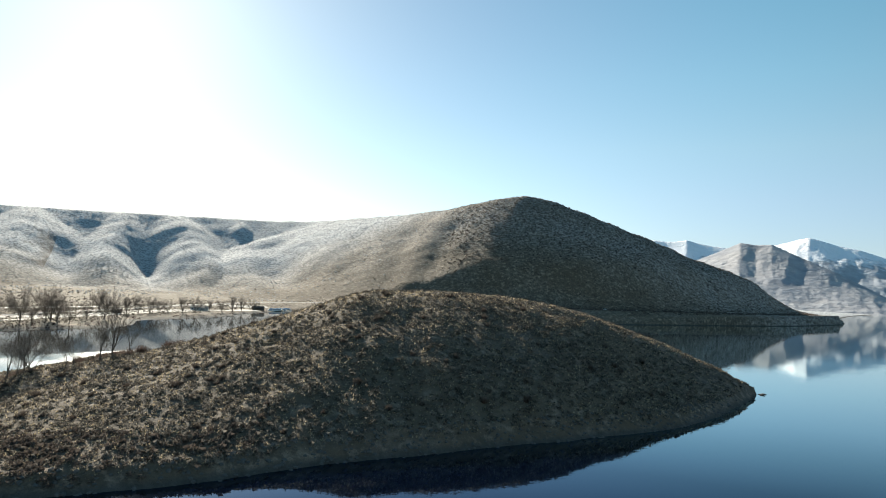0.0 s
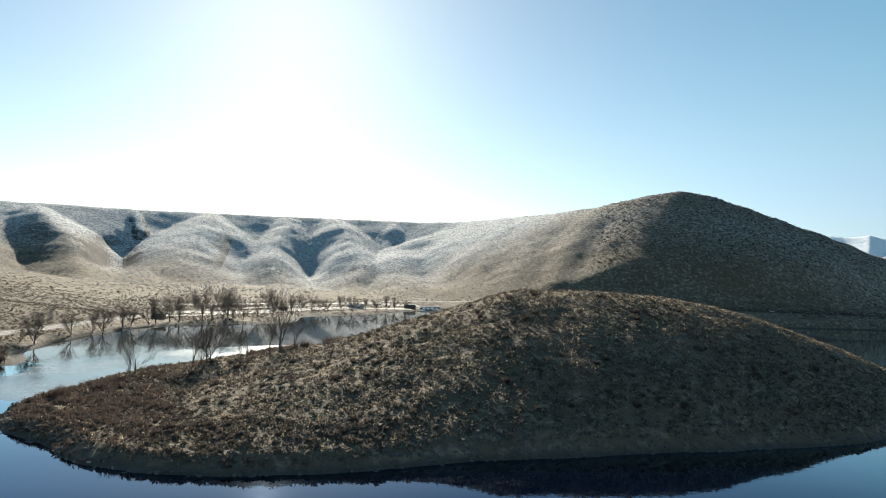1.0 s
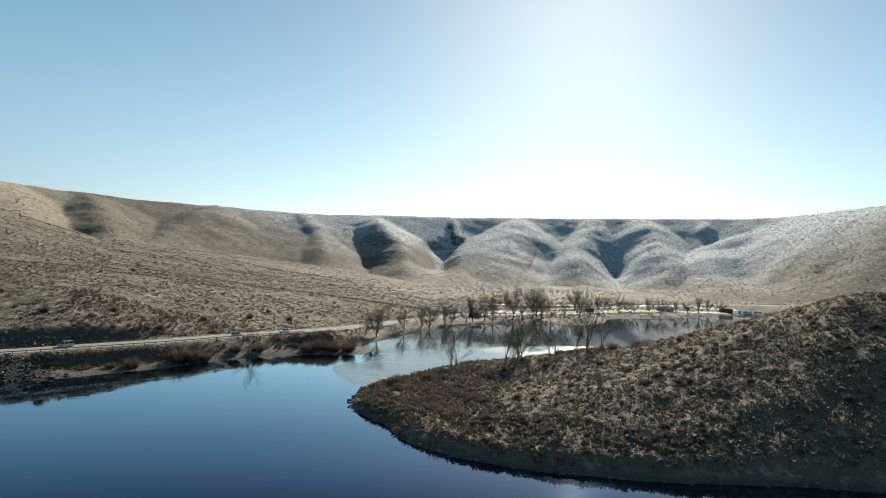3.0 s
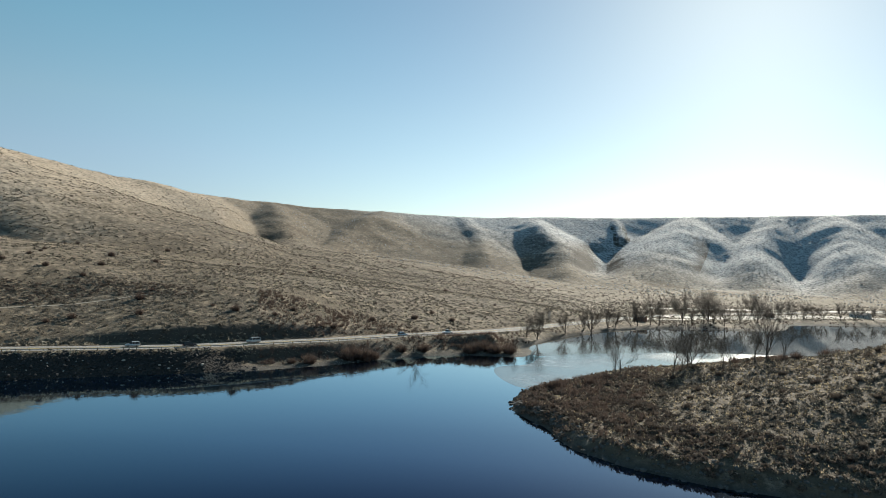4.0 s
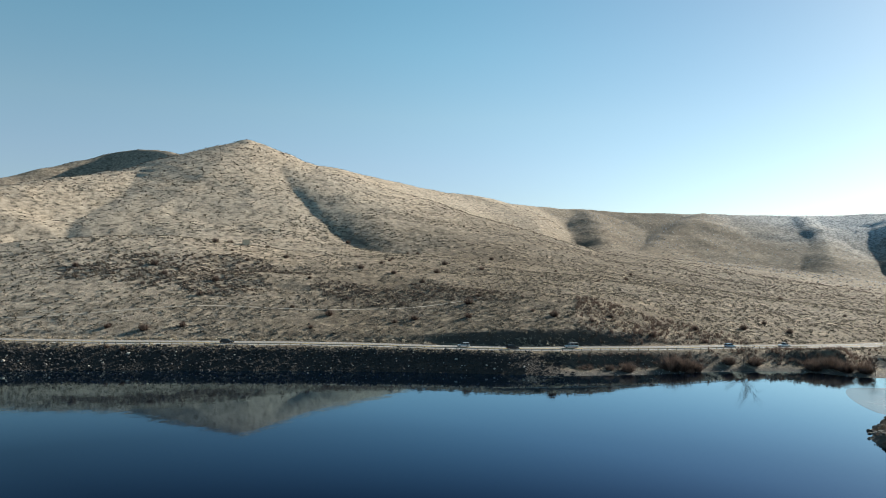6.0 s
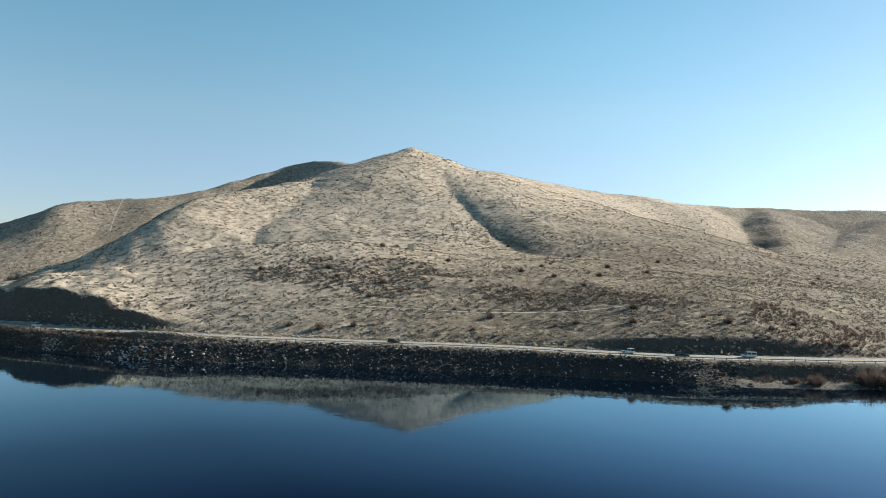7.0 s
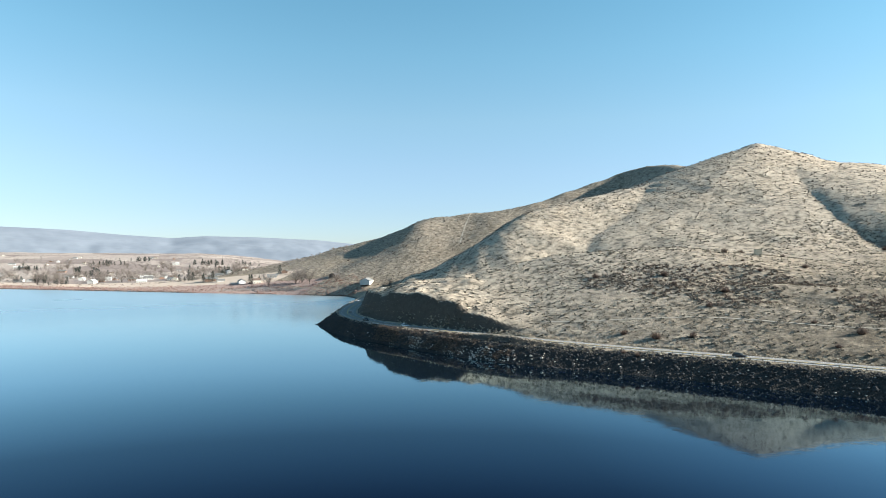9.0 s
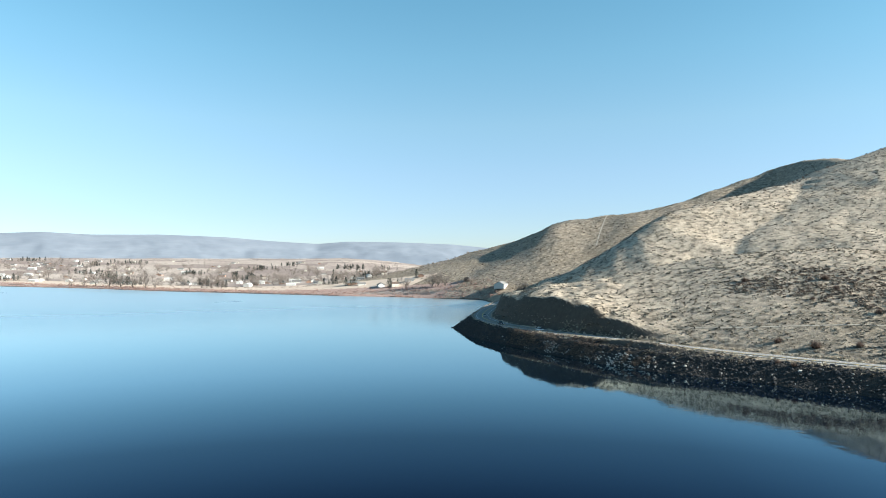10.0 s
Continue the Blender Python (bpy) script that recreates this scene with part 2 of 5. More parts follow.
def isle_parts(x, y):
    s, _ = to_line(x, y, ISLE, closed=True)
    s = np.where(inside(x, y, ISLE), s, -s)
    s = s + 1.3 * fractal(x, y, 11, 3, 21)
    c = np.array(ISLE_CREST[::-1])
    az = np.degrees(np.arctan2(-x, y))
    wide = [np.interp(az + o, c[:, 0], c[:, 2]) for o in (-1.6, -0.8, 0, 0.8, 1.6)]
    zc = sum(wide) / 5
    dc = np.abs(np.hypot(x, y) - np.interp(az, c[:, 0], c[:, 1]))
    return s, zc, dc


def isle_height(x, y):
    s, zc, dc = isle_parts(x, y)
    sp = np.clip(s, 0, None)
    u = sp / (sp + dc + 1e-6)
    prof = np.sin(u * math.pi / 2) * 0.8 + u * 0.2
    h = zc * prof + np.minimum(sp * 0.5, 2.4) * (1 - u)
    rough = smooth(2, 14, s) * smooth(0, 9, zc + 2)
    az = np.degrees(np.arctan2(-x, y))
    h = h + 1.5 * fractal(az * 3.2, np.hypot(x, y) * 0.22, 8, 3, 15) * rough * (1 - smooth(0.75, 0.95, u))
    h = h + (fractal(x, y, 30, 4, 5) * 1.7 + fractal(x, y, 6, 3, 9) * 0.35) * rough * (1 - 0.75 * smooth(0.8, 1.0, u))
    return np.where(s > 0, h, np.maximum(s * 0.35, -3))


def slope_height(x, y, s):
    """Height of the dry land, s metres from the shore, and the distance to the highway."""
    az = np.degrees(np.arctan2(-x, y))
    dist = np.hypot(x, y)
    wob = s + 1.2 * fractal(x, y, 16, 3, 3)
    # bank: steep broken rock under the highway, low beach elsewhere
    rock = smooth(66, 72, az) * (1 - smooth(129, 131, az))
    steep = np.minimum(wob * 0.62, 6.0)
    beach = np.minimum(wob * 0.13, 1.3)
    bank = np.where(wob > 0, steep * rock + beach * (1 - rock), np.maximum(wob * 0.4, -3))
    east = smooth(36, 60, az) * (1 - smooth(100, 122, az))
    h = bank + np.clip(s - 14, 0, 3000) * (east * 0.05 + 0.011) - 0.03 * np.clip(dist - 1100, 0, 3000) * east
    h = h + 40 * smooth(1150, 3000, dist) * smooth(128, 138, az)
    hills = np.full(x.shape, -1e3)
    for crest, width, sharp, bluff in RIDGES:
        pts = rounded_open(np.array([(*pol(c[0], c[1]), c[2], c[3] if len(c) > 3 else width) for c in crest]), 1)
        d, zc = to_line(x, y, pts[:, :2], pts[:, 2], blur=14)
        if len(crest[0]) > 3:
            width = to_line(x, y, pts[:, :2], pts[:, 3], blur=14)[1]
        if len(crest) > 15:
            # the long rim bends round the flat: take its slope straight out from the lake
            cr = np.array(crest)
            mix = smooth(9, 17, az) * (1 - smooth(62, 70, az))
            rd_, rz, rw = (sum(np.interp(az + o, cr[:, 0], cr[:, k]) for o in (-2.4, -1.2, 0, 1.2, 2.4)) / 5 for k in (1, 2, 3))
            d = d * (1 - mix) + np.abs(dist - rd_) * mix
            zc = zc * (1 - mix) + rz * mix
            width = width * (1 - mix) + rw * mix
        d = np.sqrt(d * d + bluff * bluff) - bluff
        u = d / width
        hz = zc * np.where(u < 1, np.clip(1 - u, 0, 1) ** sharp, (1 - u) * 0.5)
        m = np.maximum(hills, hz)
        hills = m + 5 * np.log(np.exp((hills - m) / 5) + np.exp((hz - m) / 5)) - 5 * math.log(2) * np.exp(-np.abs(hills - hz) / 5) * 0.8
    # spurs wander and bulge a little
    waz, wd = az + 0.45 * fractal(x, y, 170, 3, 61) * smooth(900, 1100, dist), dist + 22 * fractal(x, y, 120, 3, 62)
    far = (dist > 900) & (az > 8) & (az < 80)
    for spur in SPURS:
        c = np.array(spur[::-1])
        mid_, zs, ws = (np.interp(wd[far], c[:, 1], c[:, k]) for k in (0, 2, 3))
        zs = zs - 0.12 * np.clip(c[0, 1] - wd[far], 0, 2000)
        lat = np.abs(waz[far] - mid_) * dist[far] * (math.pi / 180)
        lat = np.sqrt(lat * lat + 196) - 14
        hz = zs - lat * np.maximum(zs, 10) / ws - np.clip(dist[far] - c[-1, 1], 0, 900) * 0.35
        a_, m_ = hills[far], np.maximum(hills[far], hz)
        hills[far] = m_ + 4 * np.log(np.exp((a_ - m_) / 4) + np.exp((hz - m_) / 4)) - 4 * math.log(2) * np.exp(-np.abs(a_ - hz) / 4) * 0.8
    m = np.maximum(h, hills)
    h2 = m + 5 * np.log(np.exp((h - m) / 5) + np.exp((hills - m) / 5)) - 5 * math.log(2) * np.exp(-np.abs(h - hills) / 5)
    up = smooth(6, 45, h2)
    crestward = 1 - smooth(0.0, 1.0, (h2 - 120) / 60) * 0.8
    for line, width, tall in SWELLS:
        taper = [0.6] + [1.0] * (len(line) - 2) + [0.12 if tall > 15 else 0.45]
        d, k = to_line(x, y, line2(line), taper)
        h2 = h2 + tall * k * np.exp(-(d / width) ** 2) * up
    h2 = h2 + fractal(x, y, 130, 5, 11, 0.5) * (5 - 1.2 * smooth(900, 1200, dist) * smooth(0, 12, az)) * up * crestward
    h2 = h2 + fractal(x, y, 34, 4, 31) * 1.5 * smooth(3, 25, h2) + fractal(x, y, 8, 2, 41) * 0.25 * smooth(1.5, 4, h2)
    steps_on = smooth(55, 75, h2) * smooth(86, 90, az) * (1 - smooth(106, 112, az)) * smooth(-0.1, 0.25, fractal(x, y, 110, 3, 47)) * (dist < 900)
    h2 = h2 + 0.75 * np.sin(2 * math.pi * (h2 / 6.5 + 0.7 * fractal(x, y, 80, 3, 46))) * steps_on
    h = np.where(s > 0, np.minimum(h2, bank + np.clip(s - 12, 0, 5000) * 0.95), h)
    # bench of the highway, and the cuts beside it
    d, z = to_line(x, y, ROAD_XY, ROAD_Z)
    taps = (-2.4, -1.2, 0, 1.2, 2.4)
    cut = sum(np.interp(az + o, [44, 56, 60, 64, 68, 73, 80, 108, 112, 116, 119, 122, 124.5, 127], [0.5, 1, 2.5, 6, 6, 5, 2, 1, 2, 9, 14.5, 15.5, 13, 6]) for o in taps) / 5
    cut = cut + fractal(x, y, 12, 3, 57) * 2.6 * smooth(4, 9, cut)
    near = (dist < 520) & (az > 42) & (az < 128.5) & (d < 170)
    rise = sum(np.interp(az + 2 * o, [44, 60, 80, 95, 100, 106, 110, 114, 118, 122], [0.12, 0.2, 0.22, 0.30, 0.31, 0.36, 0.39, 0.38, 0.27, 0.2]) for o in taps) / 5
    cap = z + cut + np.clip(d - 11, 0, 200) * rise
    h = np.where(near, np.minimum(h, cap), h)
    flat = smooth(0, 1, (d - 6.2) / np.where(dist > 560, 32.0 + 60 * (1 - smooth(8, 16, az)), 7 + 18 * (1 - smooth(46, 60, az))))
    return np.where(s > 1, z * (1 - flat) + h * flat, h), d


def land_height(x, y):
    """Height, distance from the shore and distance from the highway over a grid of places."""
    s = shore_distance(x, y)
    h, rd = np.maximum(s * 0.4, -3), np.full(x.shape, 999.0)
    m = s > -9
    h[m], rd[m] = slope_height(x[m], y[m], s[m])
    return h, s, rd


def grid_mesh(name, X, Y, Z, keep=None, wrap=False, second=None):
    """A sheet of quads over a grid of places."""
    n, m = X.shape
    idx = np.arange(n * m).reshape(n, m)
    if wrap:
        idx = np.vstack([idx, idx[:1]])
    q = np.stack([idx[:-1, :-1], idx[1:, :-1], idx[1:, 1:], idx[:-1, 1:]], -1).reshape(-1, 4)
    z = Z.ravel()
    if keep is not None:
        q = q[(z[q] > keep).any(1)]
    slots = second.ravel()[q].all(1).astype(int) if second is not None else None
    used = np.unique(q)
    remap = np.zeros(n * m, int)
    remap[used] = np.arange(len(used))
    q = remap[q]
    me = bpy.data.meshes.new(name)
    me.vertices.add(len(used))
    me.vertices.foreach_set("co", np.stack([X.ravel(), Y.ravel(), z], -1)[used].ravel())
    me.loops.add(q.size)
    me.loops.foreach_set("vertex_index", q.ravel())
    me.polygons.add(len(q))
    me.polygons.foreach_set("loop_start", np.arange(0, q.size, 4))
    me.polygons.foreach_set("loop_total", np.full(len(q), 4))
    me.polygons.foreach_set("use_smooth", np.ones(len(q), bool))
    if slots is not None:
        me.polygons.foreach_set("material_index", slots)
    me.update(calc_edges=True)
    return me


# ---------------------------------------------------------------- ground materials
def dry_slope(name, grass, sage, soil, cover=0.5):
    m, nt, b = material(name)
    v = coords(nt)
    geo = nt.nodes.new("ShaderNodeNewGeometry")
    sep = nt.nodes.new("ShaderNodeSeparateXYZ")
    nt.links.new(geo.outputs["Position"], sep.inputs[0])
    patch = fbm(nt, v, 0.012, 5, 0.6)
    mid = fbm(nt, v, 0.09, 4, 0.6)
    tuft = fbm(nt, v, 0.55, 3, 0.65)
    fine = fbm(nt, v, 3.0, 3, 0.7)
    g = blend(nt, mid, tuple(c * 0.75 for c in grass), tuple(min(1, c * 1.25) for c in grass))
    g = blend(nt, steps(nt, patch, (0.4, GREY(0)), (0.62, GREY(1))), g, tuple(c * k for c, k in zip(grass, (0.85, 0.92, 1.05))))
    spots = steps(nt, tuft, (cover - 0.03, GREY(1)), (cover + 0.06, GREY(0)))
    dense = steps(nt, mid, (0.3, GREY(0.25)), (0.6, GREY(1)))
    c = blend(nt, maths(nt, "MULTIPLY", spots, dense), g, sage)
    bare = steps(nt, maths(nt, "ADD", maths(nt, "MULTIPLY", patch, 0.6), maths(nt, "MULTIPLY", mid, 0.4)), (0.56, GREY(0)), (0.68, GREY(0.7)))
    c = blend(nt, bare, c, soil)
    # single shrubs and tussocks, and the cattle terraces that follow the contours
    dots = fbm(nt, v, 0.23, 2, 0.5)
    c = blend(nt, steps(nt, dots, (0.36, GREY(0.75)), (0.42, GREY(0))), c, sage)
    c = blend(nt, steps(nt, dots, (0.58, GREY(0)), (0.66, GREY(0.6))), c, tuple(min(1, q * 1.35) for q in grass))
    terrace = fbm(nt, coords(nt, (0.012, 0.012, 0.3)), 1.0, 3, 0.6)
    c = blend(nt, 0.3, c, steps(nt, terrace, (0.36, GREY(0.32)), (0.62, GREY(0.62))), "OVERLAY")
    c = blend(nt, 0.6, c, steps(nt, fine, (0.34, GREY(0.2)), (0.66, GREY(0.8))), "OVERLAY")
    # frost on the far rim, its pale tone also painting in distance haze
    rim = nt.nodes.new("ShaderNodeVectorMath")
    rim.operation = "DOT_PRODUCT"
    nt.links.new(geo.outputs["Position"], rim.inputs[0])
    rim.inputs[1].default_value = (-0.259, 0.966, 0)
    frost_haze = maths(nt, "DIVIDE", maths(nt, "SUBTRACT", rim.outputs["Value"], 1080.0), 260.0, clamp=True)
    # the hill over the water is paled too, to paint in its haze
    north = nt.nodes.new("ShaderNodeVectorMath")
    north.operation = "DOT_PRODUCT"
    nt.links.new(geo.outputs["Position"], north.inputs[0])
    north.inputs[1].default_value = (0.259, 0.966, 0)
    frost_haze = maths(nt, "MAXIMUM", frost_haze, maths(nt, "MULTIPLY", maths(nt, "DIVIDE", maths(nt, "SUBTRACT", north.outputs["Value"], 980.0), 130.0, clamp=True), 0.38))
    pale_rim = steps(nt, maths(nt, "ADD", maths(nt, "MULTIPLY", tuft, 0.4), maths(nt, "MULTIPLY", dots, 0.6)), (0.43, (0.19, 0.205, 0.225)), (0.54, (0.58, 0.6, 0.62)))
    c = blend(nt, maths(nt, "MULTIPLY", frost_haze, 0.82), c, pale_rim)
    # cured pale grass on the hills over the highway
    knoll = nt.nodes.new("ShaderNodeVectorMath")
    knoll.operation = "DOT_PRODUCT"
    nt.links.new(geo.outputs["Position"], knoll.inputs[0])
    knoll.inputs[1].default_value = (-0.5, -0.866, 0)
    band = maths(nt, "DIVIDE", maths(nt, "SUBTRACT", knoll.outputs["Value"], 120.0), 150.0, clamp=True)
    band = maths(nt, "MULTIPLY", band, maths(nt, "SUBTRACT", 1.0, maths(nt, "MULTIPLY", maths(nt, "DIVIDE", maths(nt, "SUBTRACT", knoll.outputs["Value"], 480.0), 200.0, clamp=True), 0.6)))
    white = steps(nt, maths(nt, "ADD", maths(nt, "MULTIPLY", mid, 0.5), maths(nt, "MULTIPLY", dots, 0.5)), (0.4, GREY(0.15)), (0.58, GREY(0.8)))
    brushy = steps(nt, maths(nt, "ADD", maths(nt, "MULTIPLY", patch, 0.5), maths(nt, "MULTIPLY", dots, 0.5)), (0.44, GREY(0.85)), (0.58, GREY(0.25)))
    c = blend(nt, maths(nt, "MULTIPLY", maths(nt, "SUBTRACT", 1.0, maths(nt, "MAXIMUM", band, frost_haze)), brushy), c, (0.115, 0.09, 0.064))
    c = blend(nt, maths(nt, "MULTIPLY", band, white), c, (0.5, 0.412, 0.318))
    # fields on the flat by the town
    town = nt.nodes.new("ShaderNodeVectorMath")
    town.operation = "DOT_PRODUCT"
    nt.links.new(geo.outputs["Position"], town.inputs[0])
    town.inputs[1].default_value = (-0.574, -0.819, 0)
    plots = node(nt, "ShaderNodeTexVoronoi", Scale=0.007)
    nt.links.new(v, plots.inputs["Vector"])
    plot = nt.nodes.new("ShaderNodeSeparateColor")
    nt.links.new(plots.outputs["Color"], plot.inputs[0])
    field = steps(nt, plot.outputs[0], (0.0, (0.19, 0.15, 0.135)), (0.5, (0.27, 0.22, 0.195)), (1.0, (0.36, 0.305, 0.265)))
    field = blend(nt, 0.4, field, steps(nt, mid, (0.35, GREY(0.35)), (0.65, GREY(0.7))), "OVERLAY")
    flat = maths(nt, "DIVIDE", maths(nt, "SUBTRACT", maths(nt, "ADD", 11.0, maths(nt, "MULTIPLY", maths(nt, "MAXIMUM", maths(nt, "SUBTRACT", town.outputs["Value"], 1000.0), 0.0), 0.03)), sep.outputs[2]), 5.0, clamp=True)
    c = blend(nt, maths(nt, "MULTIPLY", flat, maths(nt, "DIVIDE", maths(nt, "SUBTRACT", town.outputs["Value"], 700.0), 120.0, clamp=True)), c, field)
    # bare earth on the steepest cuts, darkened to paint in their shade
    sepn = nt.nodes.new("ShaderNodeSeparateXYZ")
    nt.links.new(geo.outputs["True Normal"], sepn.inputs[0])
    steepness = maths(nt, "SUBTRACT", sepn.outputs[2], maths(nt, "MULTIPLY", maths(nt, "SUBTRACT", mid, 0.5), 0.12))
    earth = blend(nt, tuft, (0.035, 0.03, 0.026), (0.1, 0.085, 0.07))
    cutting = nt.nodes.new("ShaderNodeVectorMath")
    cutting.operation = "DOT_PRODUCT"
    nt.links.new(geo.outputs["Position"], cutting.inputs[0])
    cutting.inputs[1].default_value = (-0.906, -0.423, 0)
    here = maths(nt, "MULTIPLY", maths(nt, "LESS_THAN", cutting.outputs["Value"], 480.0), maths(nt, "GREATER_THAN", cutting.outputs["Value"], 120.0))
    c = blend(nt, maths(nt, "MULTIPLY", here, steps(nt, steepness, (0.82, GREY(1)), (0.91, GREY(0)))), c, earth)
    # wet stones and mud just above the water
    low = maths(nt, "ADD", sep.outputs[2], maths(nt, "MULTIPLY", mid, 1.2))
    edge = steps(nt, maths(nt, "MULTIPLY", low, 0.3), (0.3, GREY(1)), (0.62, GREY(0)))
    mud = blend(nt, tuft, (0.03, 0.027, 0.024), (0.12, 0.11, 0.097))
    c = blend(nt, edge, c, mud)
    nt.links.new(c, b.inputs["Base Color"])
    b.inputs["Roughness"].default_value = 0.95
    b.inputs["Specular IOR Level"].default_value = 0.15
    bump(nt, b, maths(nt, "ADD", tuft, maths(nt, "MULTIPLY", fine, 0.4)), 0.8, 0.8)
    return m


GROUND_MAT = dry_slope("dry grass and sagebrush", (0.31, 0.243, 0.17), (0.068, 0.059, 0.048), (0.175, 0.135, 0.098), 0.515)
# GROUND_MAT's slope again, with the island's shade put into darker tones
ISLE_MAT = dry_slope("dry slope darkened for shade", (0.21, 0.165, 0.128), (0.055, 0.05, 0.045), (0.11, 0.088, 0.072), 0.53)

# dark broken rock under the highway
BANK_MAT, nt, b = material("dark rubble bank")
v = coords(nt)
vor = node(nt, "ShaderNodeTexVoronoi", Scale=1.3)
nt.links.new(v, vor.inputs["Vector"])
stones = steps(nt, vor.outputs["Distance"], (0.1, GREY(1)), (0.6, GREY(0)))
c = blend(nt, fbm(nt, v, 2.0, 4, 0.6), (0.014, 0.013, 0.0125), (0.055, 0.052, 0.05))
c = blend(nt, steps(nt, fbm(nt, v, 0.12, 4, 0.6), (0.5, GREY(0)), (0.68, GREY(0.8))), c, (0.07, 0.055, 0.045))
nt.links.new(c, b.inputs["Base Color"])
b.inputs["Roughness"].default_value = 0.95
b.inputs["Specular IOR Level"].default_value = 0.1
bump(nt, b, stones, 1.0, 0.5)

# water: a dark blue body under a mirror that strengthens towards grazing; the open lake towards the town is ruffled
WATER_MAT = bpy.data.materials.new("calm lake water")
WATER_MAT.use_nodes = True
nt = WATER_MAT.node_tree
nt.nodes.clear()
v = coords(nt)
body = nt.nodes.new("ShaderNodeBsdfDiffuse")
body.inputs["Color"].default_value = (0.0008, 0.002, 0.007, 1)
gloss = nt.nodes.new("ShaderNodeBsdfGlossy")
open_lake = nt.nodes.new("ShaderNodeVectorMath")
open_lake.operation = "DOT_PRODUCT"
nt.links.new(v, open_lake.inputs[0])
open_lake.inputs[1].default_value = (-0.45, -0.893, 0)
ruffle = maths(nt, "DIVIDE", maths(nt, "SUBTRACT", open_lake.outputs["Value"], 330.0), 300.0, clamp=True)
cat = fbm(nt, coords(nt, (0.004, 0.012, 1)), 1.0, 3, 0.5)
nt.links.new(maths(nt, "ADD", maths(nt, "MULTIPLY", ruffle, maths(nt, "ADD", maths(nt, "MULTIPLY", cat, 0.12), 0.2)), 0.035), gloss.inputs["Roughness"])
facing = nt.nodes.new("ShaderNodeLayerWeight")
facing.inputs["Blend"].default_value = 0.5
nt.links.new(steps(nt, facing.outputs["Facing"], (0.66, (0.5, 0.66, 1.0)), (0.8, (0.62, 0.84, 0.97)), (0.88, (0.8, 0.96, 0.97)), (0.95, (0.98, 1.0, 0.98))), gloss.inputs["Color"])
mirror = steps(nt, facing.outputs["Facing"], (0.0, GREY(0.02)), (0.66, GREY(0.045)), (0.755, GREY(0.2)), (0.806, GREY(0.41)), (0.844, GREY(0.6)), (0.92, GREY(0.86)), (1.0, GREY(1.0)))
shine = nt.nodes.new("ShaderNodeMixShader")
# mirror strengthened on the sun's side to paint in brighter sky reflection
sunward = steps(nt, facing.outputs["Facing"], (0.0, GREY(0.03)), (0.66, GREY(0.14)), (0.755, GREY(0.36)), (0.806, GREY(0.53)), (0.844, GREY(0.66)), (0.92, GREY(0.84)), (1.0, GREY(1.0)))
sun_side = nt.nodes.new("ShaderNodeVectorMath")
sun_side.operation = "DOT_PRODUCT"
nt.links.new(v, sun_side.inputs[0])
sun_side.inputs[1].default_value = (-0.643, 0.766, 0)
nt.links.new(blend(nt, maths(nt, "DIVIDE", maths(nt, "SUBTRACT", sun_side.outputs["Value"], 55.0), 80.0, clamp=True), mirror, sunward), shine.inputs[0])
nt.links.new(body.outputs[0], shine.inputs[1])
nt.links.new(gloss.outputs[0], shine.inputs[2])
lake_out = nt.nodes.new("ShaderNodeOutputMaterial")
nt.links.new(shine.outputs[0], lake_out.inputs["Surface"])
bump(nt, gloss, maths(nt, "ADD", fbm(nt, v, 0.35, 3, 0.5), maths(nt, "MULTIPLY", fbm(nt, v, 0.03, 2, 0.5), 3)), 0.1, 0.1)

# ---------------------------------------------------------------- ground, island, water
FINE_COLS = np.arange(-38, 170, 0.22)
cols = np.concatenate([FINE_COLS, np.arange(170, 322, 2.0)])
R0, R1, RN = 200.0, 4700.0, 520
rad = R0 * np.exp(np.arange(0, 1, 1 / RN) * math.log(R1 / R0))
AZ, RR = np.meshgrid(np.radians(cols), rad, indexing="ij")
GX, GY = -RR * np.sin(AZ), RR * np.cos(AZ)
GZ, GS, GR = land_height(GX, GY)
BANK = (GS < 13) & (GR > 6.4) & (AZ > radians(67)) & (AZ < radians(129.5)) & (RR < 520)
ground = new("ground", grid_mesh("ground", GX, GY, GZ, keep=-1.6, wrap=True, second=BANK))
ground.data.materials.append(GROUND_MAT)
ground.data.materials.append(BANK_MAT)
tagged(ground, "dry winter hills of tan grass and sagebrush around the lake", "ground", kind="structure")

IX0, IY0, ISTEP = -165.0, 95.0, 0.8
ix, iy = np.meshgrid(np.arange(IX0, 165, ISTEP), np.arange(IY0, 350, ISTEP), indexing="ij")
IZ = isle_height(ix, iy)
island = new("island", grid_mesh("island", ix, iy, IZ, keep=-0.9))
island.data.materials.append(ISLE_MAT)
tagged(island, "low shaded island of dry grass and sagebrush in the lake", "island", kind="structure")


def between(grid, fi, fj):
    """Value of a grid between its places."""
    fi, fj = np.clip(fi, 0, grid.shape[0] - 1.001), np.clip(fj, 0, grid.shape[1] - 1.001)
    i, j = fi.astype(int), fj.astype(int)
    u, v_ = fi - i, fj - j
    return (grid[i, j] * (1 - u) + grid[i + 1, j] * u) * (1 - v_) + (grid[i, j + 1] * (1 - u) + grid[i + 1, j + 1] * u) * v_


def on_land(grid, x, y):
    a = np.degrees(np.arctan2(-x, y))
    return between(grid, (a + 38) / 0.22, np.log(np.maximum(np.hypot(x, y), R0) / R0) / math.log(R1 / R0) * RN)


def from_shore(x, y):
    return on_land(GS, x, y)


def from_road(x, y):
    return on_land(GR, x, y)


